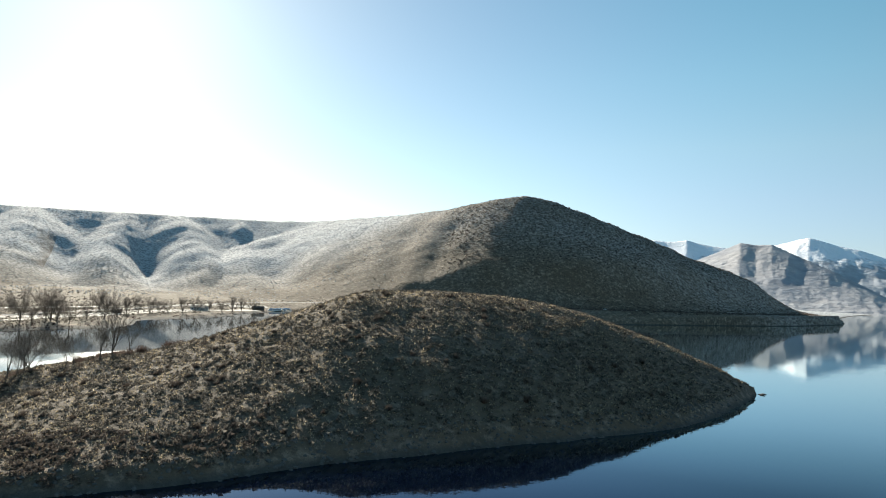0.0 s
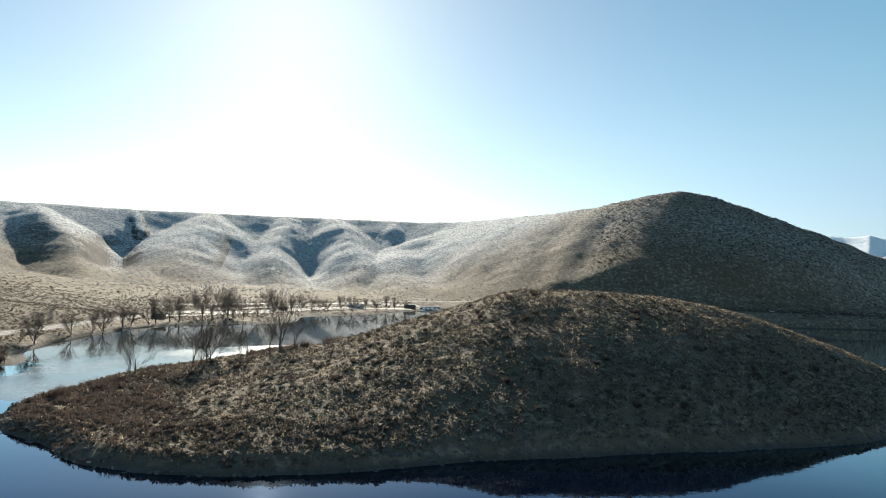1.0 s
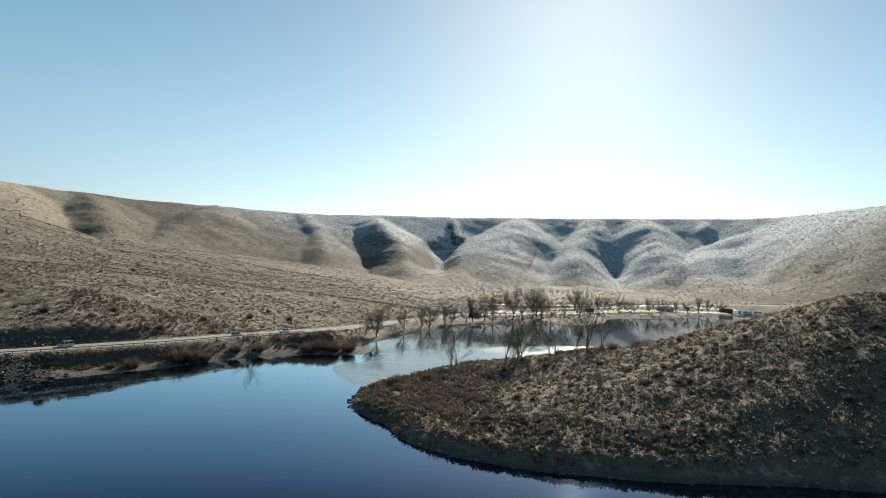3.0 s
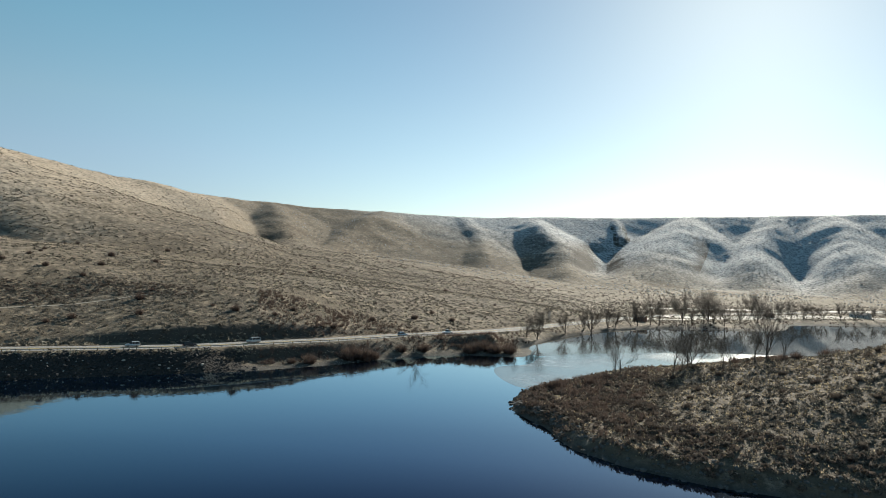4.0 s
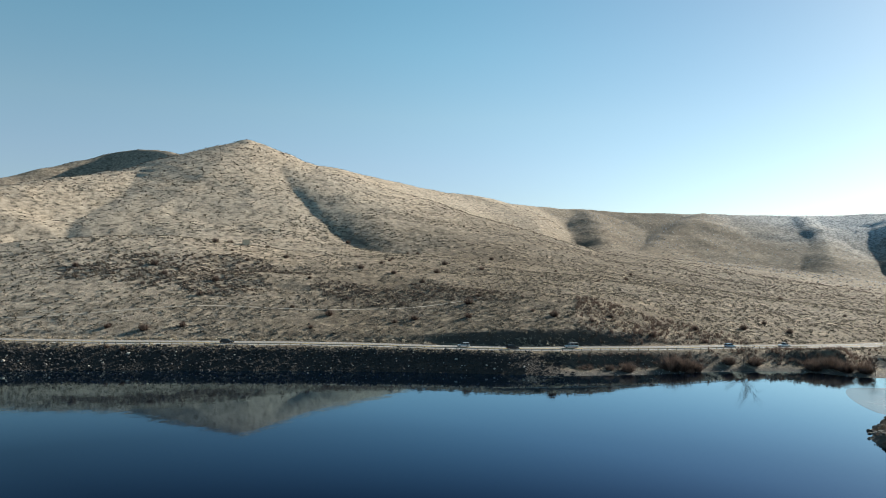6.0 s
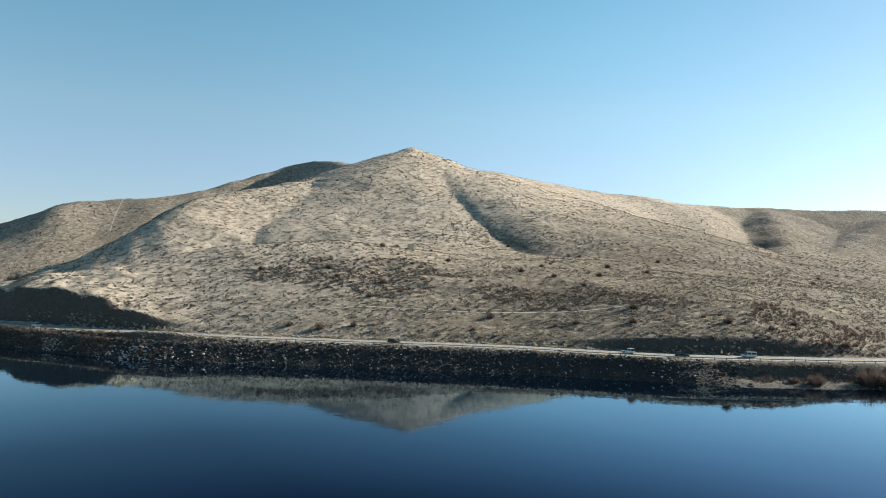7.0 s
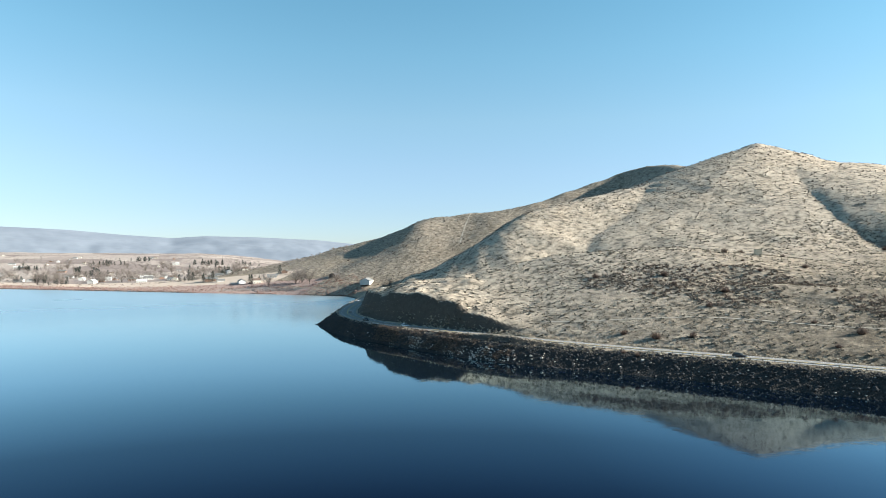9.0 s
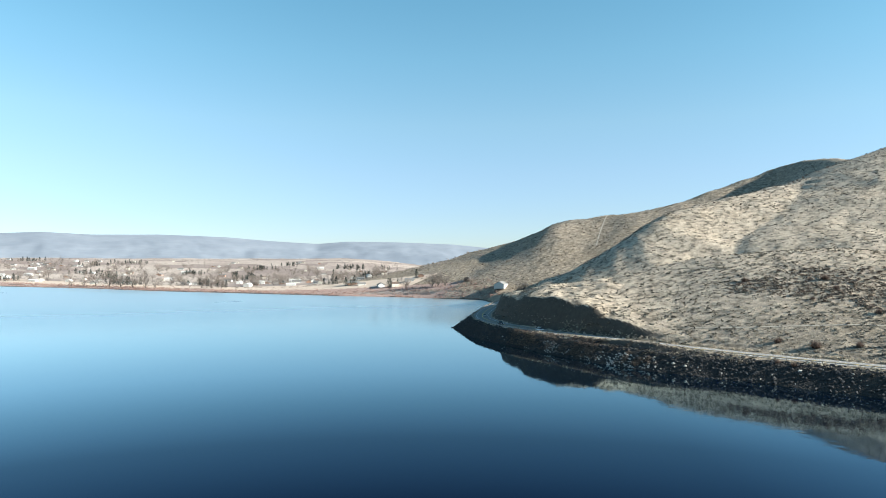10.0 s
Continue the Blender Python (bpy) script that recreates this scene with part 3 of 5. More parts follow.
def height(x, y):
    x, y = np.atleast_1d(np.asarray(x, float)), np.atleast_1d(np.asarray(y, float))
    land = np.where(np.hypot(x, y) > R0, on_land(GZ, x, y), -3)
    on = (x > IX0) & (x < 164) & (y > IY0) & (y < 349)
    return np.maximum(land, np.where(on, between(IZ, (x - IX0) / ISTEP, (y - IY0) / ISTEP), -3))


wx, wy = np.meshgrid(np.linspace(-4800, 4800, 9), np.linspace(-4800, 4800, 9), indexing="ij")
water = new("water", grid_mesh("water", wx, wy, np.zeros(wx.shape)))
water.data.materials.append(WATER_MAT)
tagged(water, "calm dark blue lake mirroring the hills", "water", kind="structure")

# ---------------------------------------------------------------- far mountains
def mountain(name, crest, near, far, amp, mat, label, rough=90, cols_step=0.12):
    """A far range: crest (azimuth, distance, height), its near and far foot."""
    c = np.array(sorted(crest))
    azs = np.arange(c[0, 0], c[-1, 0], cols_step)
    rows_ = np.linspace(near, far, 70)
    A, R = np.meshgrid(azs, rows_, indexing="ij")
    X, Y = -R * np.sin(np.radians(A)), R * np.cos(np.radians(A))
    cd, cz = np.interp(A, c[:, 0], c[:, 1]), np.interp(A, c[:, 0], c[:, 2])
    t = np.where(R < cd, (R - near) / (cd - near), 1 - (R - cd) / (far - cd) * 0.7)
    n = fractal(X, Y, rough * 4, 6, 71, 0.55) * 0.5
    ridged = np.abs(fractal(A * 70, R * 0.3, rough * 2.2, 5, 83, 0.55))
    t = np.clip(t, 0, 1)
    Z = cz * t ** 1.15 + amp * (n - ridged * 1.4 + 0.35) * np.sin(t * math.pi) ** 0.7 - 6
    ob = new(name, grid_mesh(name, X, Y, Z))
    ob.data.materials.append(mat)
    return tagged(ob, label, "mountain", kind="structure")


def far_rock(name, rock, brush, snow_from, snow_to, patchy=200.0, relief=0.5, grain=0.4):
    m, nt, b = material(name)
    v = coords(nt)
    geo = nt.nodes.new("ShaderNodeNewGeometry")
    sep = nt.nodes.new("ShaderNodeSeparateXYZ")
    nt.links.new(geo.outputs["Position"], sep.inputs[0])
    n1, n2 = fbm(nt, v, 0.004, 6, 0.6), fbm(nt, v, 0.02, 5, 0.65)
    c = blend(nt, steps(nt, n1, (0.4, GREY(0)), (0.6, GREY(1))), rock, brush)
    c = blend(nt, grain, c, steps(nt, n2, (0.3, GREY(0.3)), (0.7, GREY(0.7))), "OVERLAY")
    hgt = maths(nt, "ADD", sep.outputs[2], maths(nt, "MULTIPLY", maths(nt, "SUBTRACT", n2, 0.5), patchy))
    hgt = maths(nt, "ADD", hgt, maths(nt, "MULTIPLY", maths(nt, "SUBTRACT", n1, 0.5), patchy * 0.7))
    f = maths(nt, "DIVIDE", maths(nt, "SUBTRACT", hgt, snow_from), snow_to - snow_from, clamp=True)
    c = blend(nt, f, c, (0.86, 0.88, 0.92))
    nt.links.new(c, b.inputs["Base Color"])
    b.inputs["Roughness"].default_value = 0.95
    b.inputs["Specular IOR Level"].default_value = 0.1
    bump(nt, b, n2, relief, 25.0)
    return m


# rock and brush tones are paled towards blue to paint in distance haze
SNOW_MAT = far_rock("snowy rock", (0.42, 0.44, 0.48), (0.33, 0.36, 0.4), 200, 270)
SPUR_MAT = far_rock("bare mountain brush", (0.4, 0.39, 0.4), (0.3, 0.31, 0.34), 290, 480, 150)
MESA_MAT = far_rock("far brush paled for haze", (0.2, 0.222, 0.26), (0.175, 0.197, 0.235), 330, 620, 40, 0.02, 0.1)
mountain("snowy_mountain", [(-48, 4300, 300), (-40, 4300, 250), (-36, 4300, 265), (-33.1, 4300, 290), (-31.5, 4300, 334), (-30.1, 4300, 357), (-29, 4300, 385), (-28.3, 4300, 399),
                            (-27.6, 4300, 388), (-27.1, 4300, 376), (-25.8, 4300, 350), (-23, 4300, 330), (-21.6, 4300, 341), (-20.4, 4300, 360), (-19.7, 4300, 375), (-18.9, 4300, 365),
                            (-18.2, 4300, 362), (-16.9, 4300, 370), (-12, 4300, 360), (-9, 4300, 300)], 3300, 4780, 24, SNOW_MAT,
         "snow-covered jagged mountain range beyond the lake")
mountain("bare_mountain", [(-42, 3300, 20), (-36, 3300, 30), (-33.2, 3300, 72), (-30.1, 3400, 173), (-27.9, 3500, 237), (-25.8, 3600, 306), (-24.8, 3600, 302), (-23.6, 3600, 312), (-22.6, 3600, 280),
                           (-20.5, 3600, 220), (-17, 3600, 150), (-12, 3600, 60)], 2750, 4100, 13, SPUR_MAT,
         "grey snow-dusted mountain spur running down to the lake")
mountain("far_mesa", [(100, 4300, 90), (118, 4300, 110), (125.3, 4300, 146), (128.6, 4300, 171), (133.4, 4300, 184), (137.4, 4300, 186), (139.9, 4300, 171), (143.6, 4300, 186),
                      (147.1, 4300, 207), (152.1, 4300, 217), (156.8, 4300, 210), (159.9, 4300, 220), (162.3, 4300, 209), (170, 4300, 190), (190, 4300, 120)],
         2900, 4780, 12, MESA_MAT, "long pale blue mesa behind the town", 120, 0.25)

# ---------------------------------------------------------------- building helpers
def part(name, bm, mat, parent=None, label=""):
    """Links a bmesh as one mesh object under a thing."""
    me = bpy.data.meshes.new(name)
    bm.normal_update()
    bm.to_mesh(me)
    bm.free()
    ob = new(name, me)
    if mat:
        me.materials.append(mat)
    if parent:
        ob.parent = parent
    return tagged(ob, label) if label else ob


def tri_mesh(name, V, F):
    me = bpy.data.meshes.new(name)
    F = np.asarray(F, int)
    me.vertices.add(len(V))
    me.vertices.foreach_set("co", np.asarray(V, float).ravel())
    me.loops.add(F.size)
    me.loops.foreach_set("vertex_index", F.ravel())
    me.polygons.add(len(F))
    k = F.shape[1]
    me.polygons.foreach_set("loop_start", np.arange(0, F.size, k))
    me.polygons.foreach_set("loop_total", np.full(len(F), k))
    me.update(calc_edges=True)
    return me


def box(bm, x0, x1, y0, y1, z0, z1, bevel=0.0):
    r = bmesh.ops.create_cube(bm, size=1.0)
    for v in r["verts"]:
        v.co = Vector(((v.co.x + 0.5) * (x1 - x0) + x0, (v.co.y + 0.5) * (y1 - y0) + y0, (v.co.z + 0.5) * (z1 - z0) + z0))
    if bevel:
        edges = list({e for v in r["verts"] for e in v.link_edges})
        bmesh.ops.bevel(bm, geom=edges, offset=bevel, segments=2, affect="EDGES")
    return bm


def solid(name, color, rough=0.8, metal=0.0, vary=0.25, scale=1.5, by_object=False, spec=0.3):
    """A plain painted or rough surface with grain and stains of its own."""
    m, nt, b = material(name)
    v = coords(nt)
    n1, n2 = fbm(nt, v, scale, 4, 0.6), fbm(nt, v, scale * 9, 3, 0.6)
    f = maths(nt, "ADD", maths(nt, "MULTIPLY", n1, 0.65), maths(nt, "MULTIPLY", n2, 0.35))
    c = blend(nt, f, tuple(x * (1 - vary) for x in color), tuple(min(1, x * (1 + vary)) for x in color))
    if by_object:
        oi = nt.nodes.new("ShaderNodeObjectInfo")
        c = blend(nt, 1.0, c, steps(nt, oi.outputs["Random"], (0, GREY(0.75)), (1, GREY(1.0))), "MULTIPLY")
    nt.links.new(c, b.inputs["Base Color"])
    b.inputs["Roughness"].default_value = rough
    b.inputs["Metallic"].default_value = metal
    b.inputs["Specular IOR Level"].default_value = spec
    bump(nt, b, n2, 0.3, 0.02)
    return m


def leafy(name, dark, light, glow=0.3):
    """Thin dry leaves and stems: some light passes through them; every clump has its own shade."""
    m = bpy.data.materials.new(name)
    m.use_nodes = True
    nt = m.node_tree
    nt.nodes.clear()
    geo = nt.nodes.new("ShaderNodeNewGeometry")
    c = steps(nt, geo.outputs["Random Per Island"], (0.0, dark), (0.75, tuple((a + b) / 2 for a, b in zip(dark, light))), (1.0, light))
    n = fbm(nt, coords(nt), 1.2, 3, 0.6)
    c = blend(nt, 0.5, c, steps(nt, n, (0.3, GREY(0.3)), (0.7, GREY(0.75))), "OVERLAY")
    d = nt.nodes.new("ShaderNodeBsdfDiffuse")
    t = nt.nodes.new("ShaderNodeBsdfTranslucent")
    mix = nt.nodes.new("ShaderNodeMixShader")
    mix.inputs[0].default_value = glow
    out = nt.nodes.new("ShaderNodeOutputMaterial")
    nt.links.new(c, d.inputs["Color"])
    nt.links.new(c, t.inputs["Color"])
    nt.links.new(d.outputs[0], mix.inputs[1])
    nt.links.new(t.outputs[0], mix.inputs[2])
    nt.links.new(mix.outputs[0], out.inputs["Surface"])
    return m


# SAGE made darker: the island's shade is put into the leaf colour
ISLE_SAGE = leafy("sagebrush leaves darkened for shade", (0.045, 0.041, 0.036), (0.25, 0.22, 0.185), 0.35)
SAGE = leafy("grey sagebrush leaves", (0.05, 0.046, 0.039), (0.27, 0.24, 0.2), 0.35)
ISLE_STRAW = leafy("backlit golden bunch grass", (0.2, 0.16, 0.105), (0.56, 0.47, 0.33), 0.5)
STRAW = leafy("dry bunch grass", (0.22, 0.182, 0.13), (0.54, 0.475, 0.37), 0.4)
PALE_GRASS = leafy("pale tufted grass", (0.2, 0.17, 0.13), (0.6, 0.54, 0.44), 0.35)
BRUSH = leafy("bare dark brush", (0.065, 0.052, 0.045), (0.18, 0.145, 0.12), 0.25)
WILLOW = leafy("red-brown willow stems", (0.075, 0.055, 0.048), (0.19, 0.14, 0.115), 0.3)
# frosted twigs, their pale tone also painting in the backlit glow
RIME_BACKLIT = leafy("frosted scrub twigs paled for backlight", (0.1, 0.105, 0.115), (0.45, 0.48, 0.52), 0.5)
PALE_TWIG = leafy("pale far twigs", (0.17, 0.145, 0.13), (0.36, 0.31, 0.28), 0.3)
REED = leafy("rusty reeds", (0.22, 0.14, 0.115), (0.38, 0.27, 0.23), 0.3)
BARK = solid("grey-brown bark", (0.1, 0.085, 0.072), 0.9, vary=0.35, scale=3)
TWIG = leafy("bare twigs", (0.09, 0.076, 0.066), (0.19, 0.16, 0.14), 0.2)
NEEDLES = leafy("dark conifer needles", (0.022, 0.03, 0.028), (0.06, 0.075, 0.065), 0.15)
ROCK = solid("broken grey rock", (0.03, 0.03, 0.032), 0.9, vary=0.6, scale=0.9)
SHORE_ROCK = solid("grey shore stones", (0.085, 0.082, 0.078), 0.9, vary=0.45, scale=0.7)
PALE_ROCK = solid("pale broken rock", (0.36, 0.34, 0.31), 0.9, vary=0.3, scale=0.9, by_object=True)
ASPHALT = solid("worn asphalt", (0.2, 0.192, 0.185), 0.95, vary=0.2, scale=0.25, spec=0.1)
GRAVEL = solid("pale gravel", (0.42, 0.39, 0.34), 0.95, vary=0.25, scale=0.3)
DUST = solid("trodden dusty earth", (0.36, 0.31, 0.25), 0.95, vary=0.25, scale=0.2)
YELLOW = solid("yellow road paint", (0.6, 0.42, 0.06), 0.6)
WHITE_LINE = solid("white road paint", (0.7, 0.7, 0.68), 0.6)
STEEL = solid("weathered galvanised steel", (0.33, 0.31, 0.29), 0.55, 0.6, spec=0.5)
WOOD = solid("weathered post wood", (0.12, 0.09, 0.065), 0.9, vary=0.35, scale=4)


# ---------------------------------------------------------------- plants
def clump(rng, n, size=0.5, low=0.05, flat=0.8, stalk=0.0):
    """A loose dome of n leaf triangles, about 1 m in radius; stalk stretches them upward."""
    V = []
    for _ in range(n):
        a, e = rng.uniform(0, 2 * math.pi), math.asin(rng.uniform(low, 1))
        r = rng.uniform(0.55, 1.0)
        c = np.array([r * math.cos(e) * math.cos(a), r * math.cos(e) * math.sin(a), r * math.sin(e) * flat])
        if stalk:
            tip = c * np.array([1.0, 1.0, 1.0]) + np.array([0, 0, stalk * rng.uniform(0.4, 1)])
            root = c * np.array([0.35, 0.35, 0.0])
            w = np.array([-math.sin(a + 0.6), math.cos(a + 0.6), 0]) * size * 0.3
            V += [root - w, root + w, tip]
        else:
            q = rng.normal(size=(3, 3)) * size * 0.62
            V += [c + q[0], c + q[1], c + q[2]]
    return np.array(V)


def scatter(name, x, y, size, templates, mat, label, category, sink=0.1, seed=0):
    """One object of many clumps standing on the ground."""
    rng = np.random.default_rng(seed)
    z = height(x, y)
    which = rng.integers(0, len(templates), len(x))
    Vs = []
    for k, T in enumerate(templates):
        m = which == k
        if not m.any():
            continue
        a = rng.uniform(0, 2 * math.pi, m.sum())
        c, s_ = np.cos(a)[:, None], np.sin(a)[:, None]
        sz = size[m][:, None]
        sq = rng.uniform(0.75, 1.2, m.sum())[:, None]
        X = (T[:, 0] * c - T[:, 1] * s_) * sz + x[m][:, None]
        Y = (T[:, 0] * s_ + T[:, 1] * c) * sz + y[m][:, None]
        Z = T[:, 2] * sz * sq + z[m][:, None] - sink * sz
        Vs.append(np.stack([X, Y, Z], -1).reshape(-1, 3))
    V = np.concatenate(Vs)
    ob = new(name, tri_mesh(name, V, np.arange(len(V)).reshape(-1, 3)))
    ob.data.materials.append(mat)
    return tagged(ob, label, category, kind="stuff")


def strew(n, az0, az1, d0, d1, seed, power=1.0):
    """n places in a sector, evenly over its area (power under 1 favours the near side)."""
    rng = np.random.default_rng(seed)
    a = np.radians(rng.uniform(az0, az1, n))
    u = rng.uniform(0, 1, n) ** (1 / power)
    d = np.sqrt(d0 * d0 + u * (d1 * d1 - d0 * d0))
    return -d * np.sin(a), d * np.cos(a), rng


def tree_arrays(rng, tall, forks=4, levels=4, lean=0.5, trunk=0.28, limbs=5, upright=1.6):
    """Trunk and branches of a bare tree as two lists of tapered tubes."""
    tubes = []

    def grow(p, d, length, r, level):
        q, steps_ = p, (3, 4, 3, 2, 2)[min(level, 4)]
        for k in range(steps_):
            d2 = (d + rng.normal(size=3) * (0.05 if not level else 0.17) + np.array([0, 0, 0.06])).astype(float)
            d2 /= np.linalg.norm(d2)
            e = q + d2 * length / steps_
            r1, r2 = (r * (1 - 0.7 * j / steps_) for j in (k, k + 1))
            tubes.append((level, q, e, r1, r2))
            if not level:
                for _ in range(limbs):
                    a = rng.uniform(0, 2 * math.pi)
                    s_ = np.array([math.cos(a), math.sin(a), rng.uniform(0.25, 1.5) * upright])
                    grow(q + (e - q) * rng.uniform(0, 1), s_ / np.linalg.norm(s_), tall * rng.uniform(0.4, 0.72) * (1.15 - 0.12 * k), r2 * rng.uniform(0.4, 0.6), 1)
            elif level and level < levels:
                for _ in range(forks if k else max(1, forks - 2)):
                    s_ = d2 + rng.normal(size=3) * lean + np.array([0, 0, 0.12])
                    grow(q + (e - q) * rng.uniform(0, 1), s_ / np.linalg.norm(s_), length * rng.uniform(0.3, 0.6), r2 * 0.55 + 0.008, level + 1)
            q, d = e, d2

    grow(np.zeros(3), np.array([0.0, 0.0, 1.0]), tall * rng.uniform(0.3, 0.42), trunk, 0)
    return tubes


def tubes_mesh(name, tubes, sides):
    V, F = [], []
    for _, p, q, r0, r1 in tubes:
        d = (q - p) / (np.linalg.norm(q - p) + 1e-9)
        u = np.cross(d, [0.3, 0.9, 0.2])
        u /= np.linalg.norm(u)
        w = np.cross(d, u)
        base = len(V)
        for c, r in ((p, r0), (q, r1)):
            for k in range(sides):
                a = 2 * math.pi * k / sides
                V.append(c + (u * math.cos(a) + w * math.sin(a)) * r)
        for k in range(sides):
            F.append((base + k, base + (k + 1) % sides, base + sides + (k + 1) % sides, base + sides + k))
    return tri_mesh(name, np.array(V), np.array(F))


def bare_tree(name, seed, tall, label, forks=3, levels=4, lean=0.5, limbs=5, trunk=0.26, upright=1.6, twig=TWIG):
    rng = np.random.default_rng(seed)
    tubes = tree_arrays(rng, tall, forks, levels, lean, trunk, limbs, upright)
    root = new(name)
    t = new("trunk", tubes_mesh("trunk", [x for x in tubes if x[0] < 2], 6))
    t.data.materials.append(BARK)
    c = new("crown", tubes_mesh("crown", [x for x in tubes if x[0] >= 2], 3))
    c.data.materials.append(twig)
    tagged(c, "bare winter twigs")
    t.parent = c.parent = root
    return tagged(root, label, "tree")


def put(ob, az, d, turn=0.0, scale=1.0, first=False, sink=0.15, z=None):
    x, y = pol(az, d)
    zz = float(height(x, y)[0]) - sink if z is None else z
    m = pose(x, y, zz, 0, 0, turn) @ Matrix.Diagonal((scale, scale, scale, 1))
    if first:
        ob.matrix_basis = m
        return ob
    c = copy_thing(ob, m)
    return c


# ---------------------------------------------------------------- highway
def strip(name, pts, z, half, mat, label, category, lift=0.06, offset=0.0, kind="structure", drape=False):
    """A band along a line on the ground."""
    pts, z = np.asarray(pts), np.asarray(z)
    d = np.gradient(pts, axis=0)
    d /= np.linalg.norm(d, axis=1)[:, None]
    n = np.stack([-d[:, 1], d[:, 0]], -1)
    rows_ = []
    for k in np.linspace(-half, half, 5 if drape else 2):
        p = pts + n * (offset + k)
        zz = height(p[:, 0], p[:, 1]) if drape else z
        rows_.append(np.column_stack([p, zz + lift]))
    V = np.stack(rows_, 1)
    me = grid_mesh(name, V[..., 0], V[..., 1], V[..., 2])
    ob = new(name, me)
    me.materials.append(mat)
    return tagged(ob, label, category, kind=kind)


def dense(pts, step):
    """Places every so many metres along a polyline of any width."""
    pts = np.asarray(pts, float)
    s_ = np.r_[0, np.cumsum(np.linalg.norm(np.diff(pts[:, :2], axis=0), axis=1))]
    t = np.arange(0, s_[-1], step)
    return np.column_stack([np.interp(t, s_, pts[:, k]) for k in range(pts.shape[1])])


LINE = dense(np.column_stack([ROAD_XY, ROAD_Z]), 3.0)
strip("road", LINE[:, :2], LINE[:, 2], 5.4, ASPHALT, "worn grey two-lane asphalt highway along the shore", "road", 0.08)
strip("centre_line", LINE[:, :2], LINE[:, 2], 0.16, YELLOW, "yellow painted centre line on the highway", "road marking", 0.09)
for o in (-3.6, 3.6):
    strip("edge_line", LINE[:, :2], LINE[:, 2], 0.09, WHITE_LINE, "white painted edge line on the highway", "road marking", 0.09, o)

TRACK = rounded_open(line2([(110, 318), (108.1, 313), (102, 308), (96.8, 308), (92, 302), (87.4, 298), (83, 300), (78.9, 302), (74, 312)]), 2)
TRACK = dense(TRACK, 3.0)
strip("canal_track", TRACK, None, 0.5, DUST, "pale gravel canal track across the hillside", "track", 0.12, drape=True)
JEEP = dense(rounded_open(line2([(115.8, 995), (116.2, 955), (116.5, 915), (116.7, 870)]), 1), 3.0)
strip("jeep_track", JEEP, None, 0.8, DUST, "pale worn jeep track up the back hill", "track", 0.15, drape=True)
for k, (line, half) in enumerate([([(33, 545), (28, 575), (24, 640), (20, 690), (15, 745)], 9), ([(35.4, 500), (31, 535), (27, 590), (22.5, 650)], 4),
                                  ([(34, 640), (27, 700), (20, 760), (14, 800)], 7)]):
    strip("gravel_lot", dense(rounded_open(line2(line), 2), 4.0), None, half, GRAVEL, "pale gravel parking strip behind the bay", "parking lot", 0.15, drape=True)


def guard_rail(i0, i1, side, spacing):
    root = new("guard_rail")
    base = dense(LINE[i0:i1], spacing)
    d = np.gradient(base[:, :2], axis=0)
    d /= np.linalg.norm(d, axis=1)[:, None]
    n = np.stack([-d[:, 1], d[:, 0]], -1) * side
    p = np.column_stack([base[:, :2] + n, base[:, 2]])
    prof = [(0.03, 0.52), (-0.03, 0.58), (0.05, 0.66), (-0.03, 0.74), (0.03, 0.82)]
    V = np.stack([np.column_stack([p[:, :2] + n / abs(side) * o, p[:, 2] + h]) for o, h in prof], 1)
    rail = new("rail", grid_mesh("rail", V[..., 0], V[..., 1], V[..., 2]))
    rail.data.materials.append(STEEL)
    rail.parent = root
    bm = bmesh.new()
    box(bm, -0.1, 0.1, -0.1, 0.1, -0.5, 0.86, 0.01)
    post = part("post", bm, WOOD, root)
    post.location = p[0]
    for q in p[1:]:
        c = post.copy()
        scene.collection.objects.link(c)
        c.location = q
    return tagged(root, "weathered steel guard rail on dark wooden posts", "guard rail")


road_az = np.degrees(np.arctan2(-LINE[:, 0], LINE[:, 1]))
road_d = np.hypot(LINE[:, 0], LINE[:, 1])
i0 = int(np.argmin(np.abs(road_d - 620) + 9 * np.abs(road_az - 124)))
i1 = int(np.argmin(np.abs(road_az - 49) + (road_d > 600) * 99))
_d = LINE[i1, :2] - LINE[i1 - 1, :2]
_n = np.array([-_d[1], _d[0]]) / np.linalg.norm(_d)
side = 5.9 if _n @ LINE[i1, :2] < 0 else -5.9
guard_rail(i0, i1, side, 3.8)

# ---------------------------------------------------------------- rocks
def rock_template(seed, bits=1):
    rng = np.random.default_rng(seed)
    bm = bmesh.new()
    bmesh.ops.create_icosphere(bm, subdivisions=bits, radius=1)
    for v in bm.verts:
        v.co *= rng.uniform(0.6, 1.1)
        v.co.z *= 0.7
    bmesh.ops.triangulate(bm, faces=bm.faces)
    bm.verts.index_update()
    V = np.array([v.co for v in bm.verts])
    F = np.array([[v.index for v in f.verts] for f in bm.faces])
    bm.free()
    return V[F].reshape(-1, 3)


ROCKS = [rock_template(500 + k) for k in range(5)]
x, y, rng = strew(42000, 66, 129, 222, 430, 61)
s = from_shore(x, y)
rd = from_road(x, y)
k = (s > -0.5) & (s < 13) & (rd > 6.6)
scatter("riprap_rocks", x[k], y[k], rng.uniform(0.18, 0.75, k.sum()) ** 1.3 * 1.2, ROCKS, ROCK, "dark angular riprap rocks on the highway bank", "rocks", -0.1, 1)
x, y, rng = strew(26000, -26, 46, 130, 330, 62)
s = isle_parts(x, y)[0]
k = (s > -0.8) & (s < 6.0) & (np.hypot(x, y) < 262)
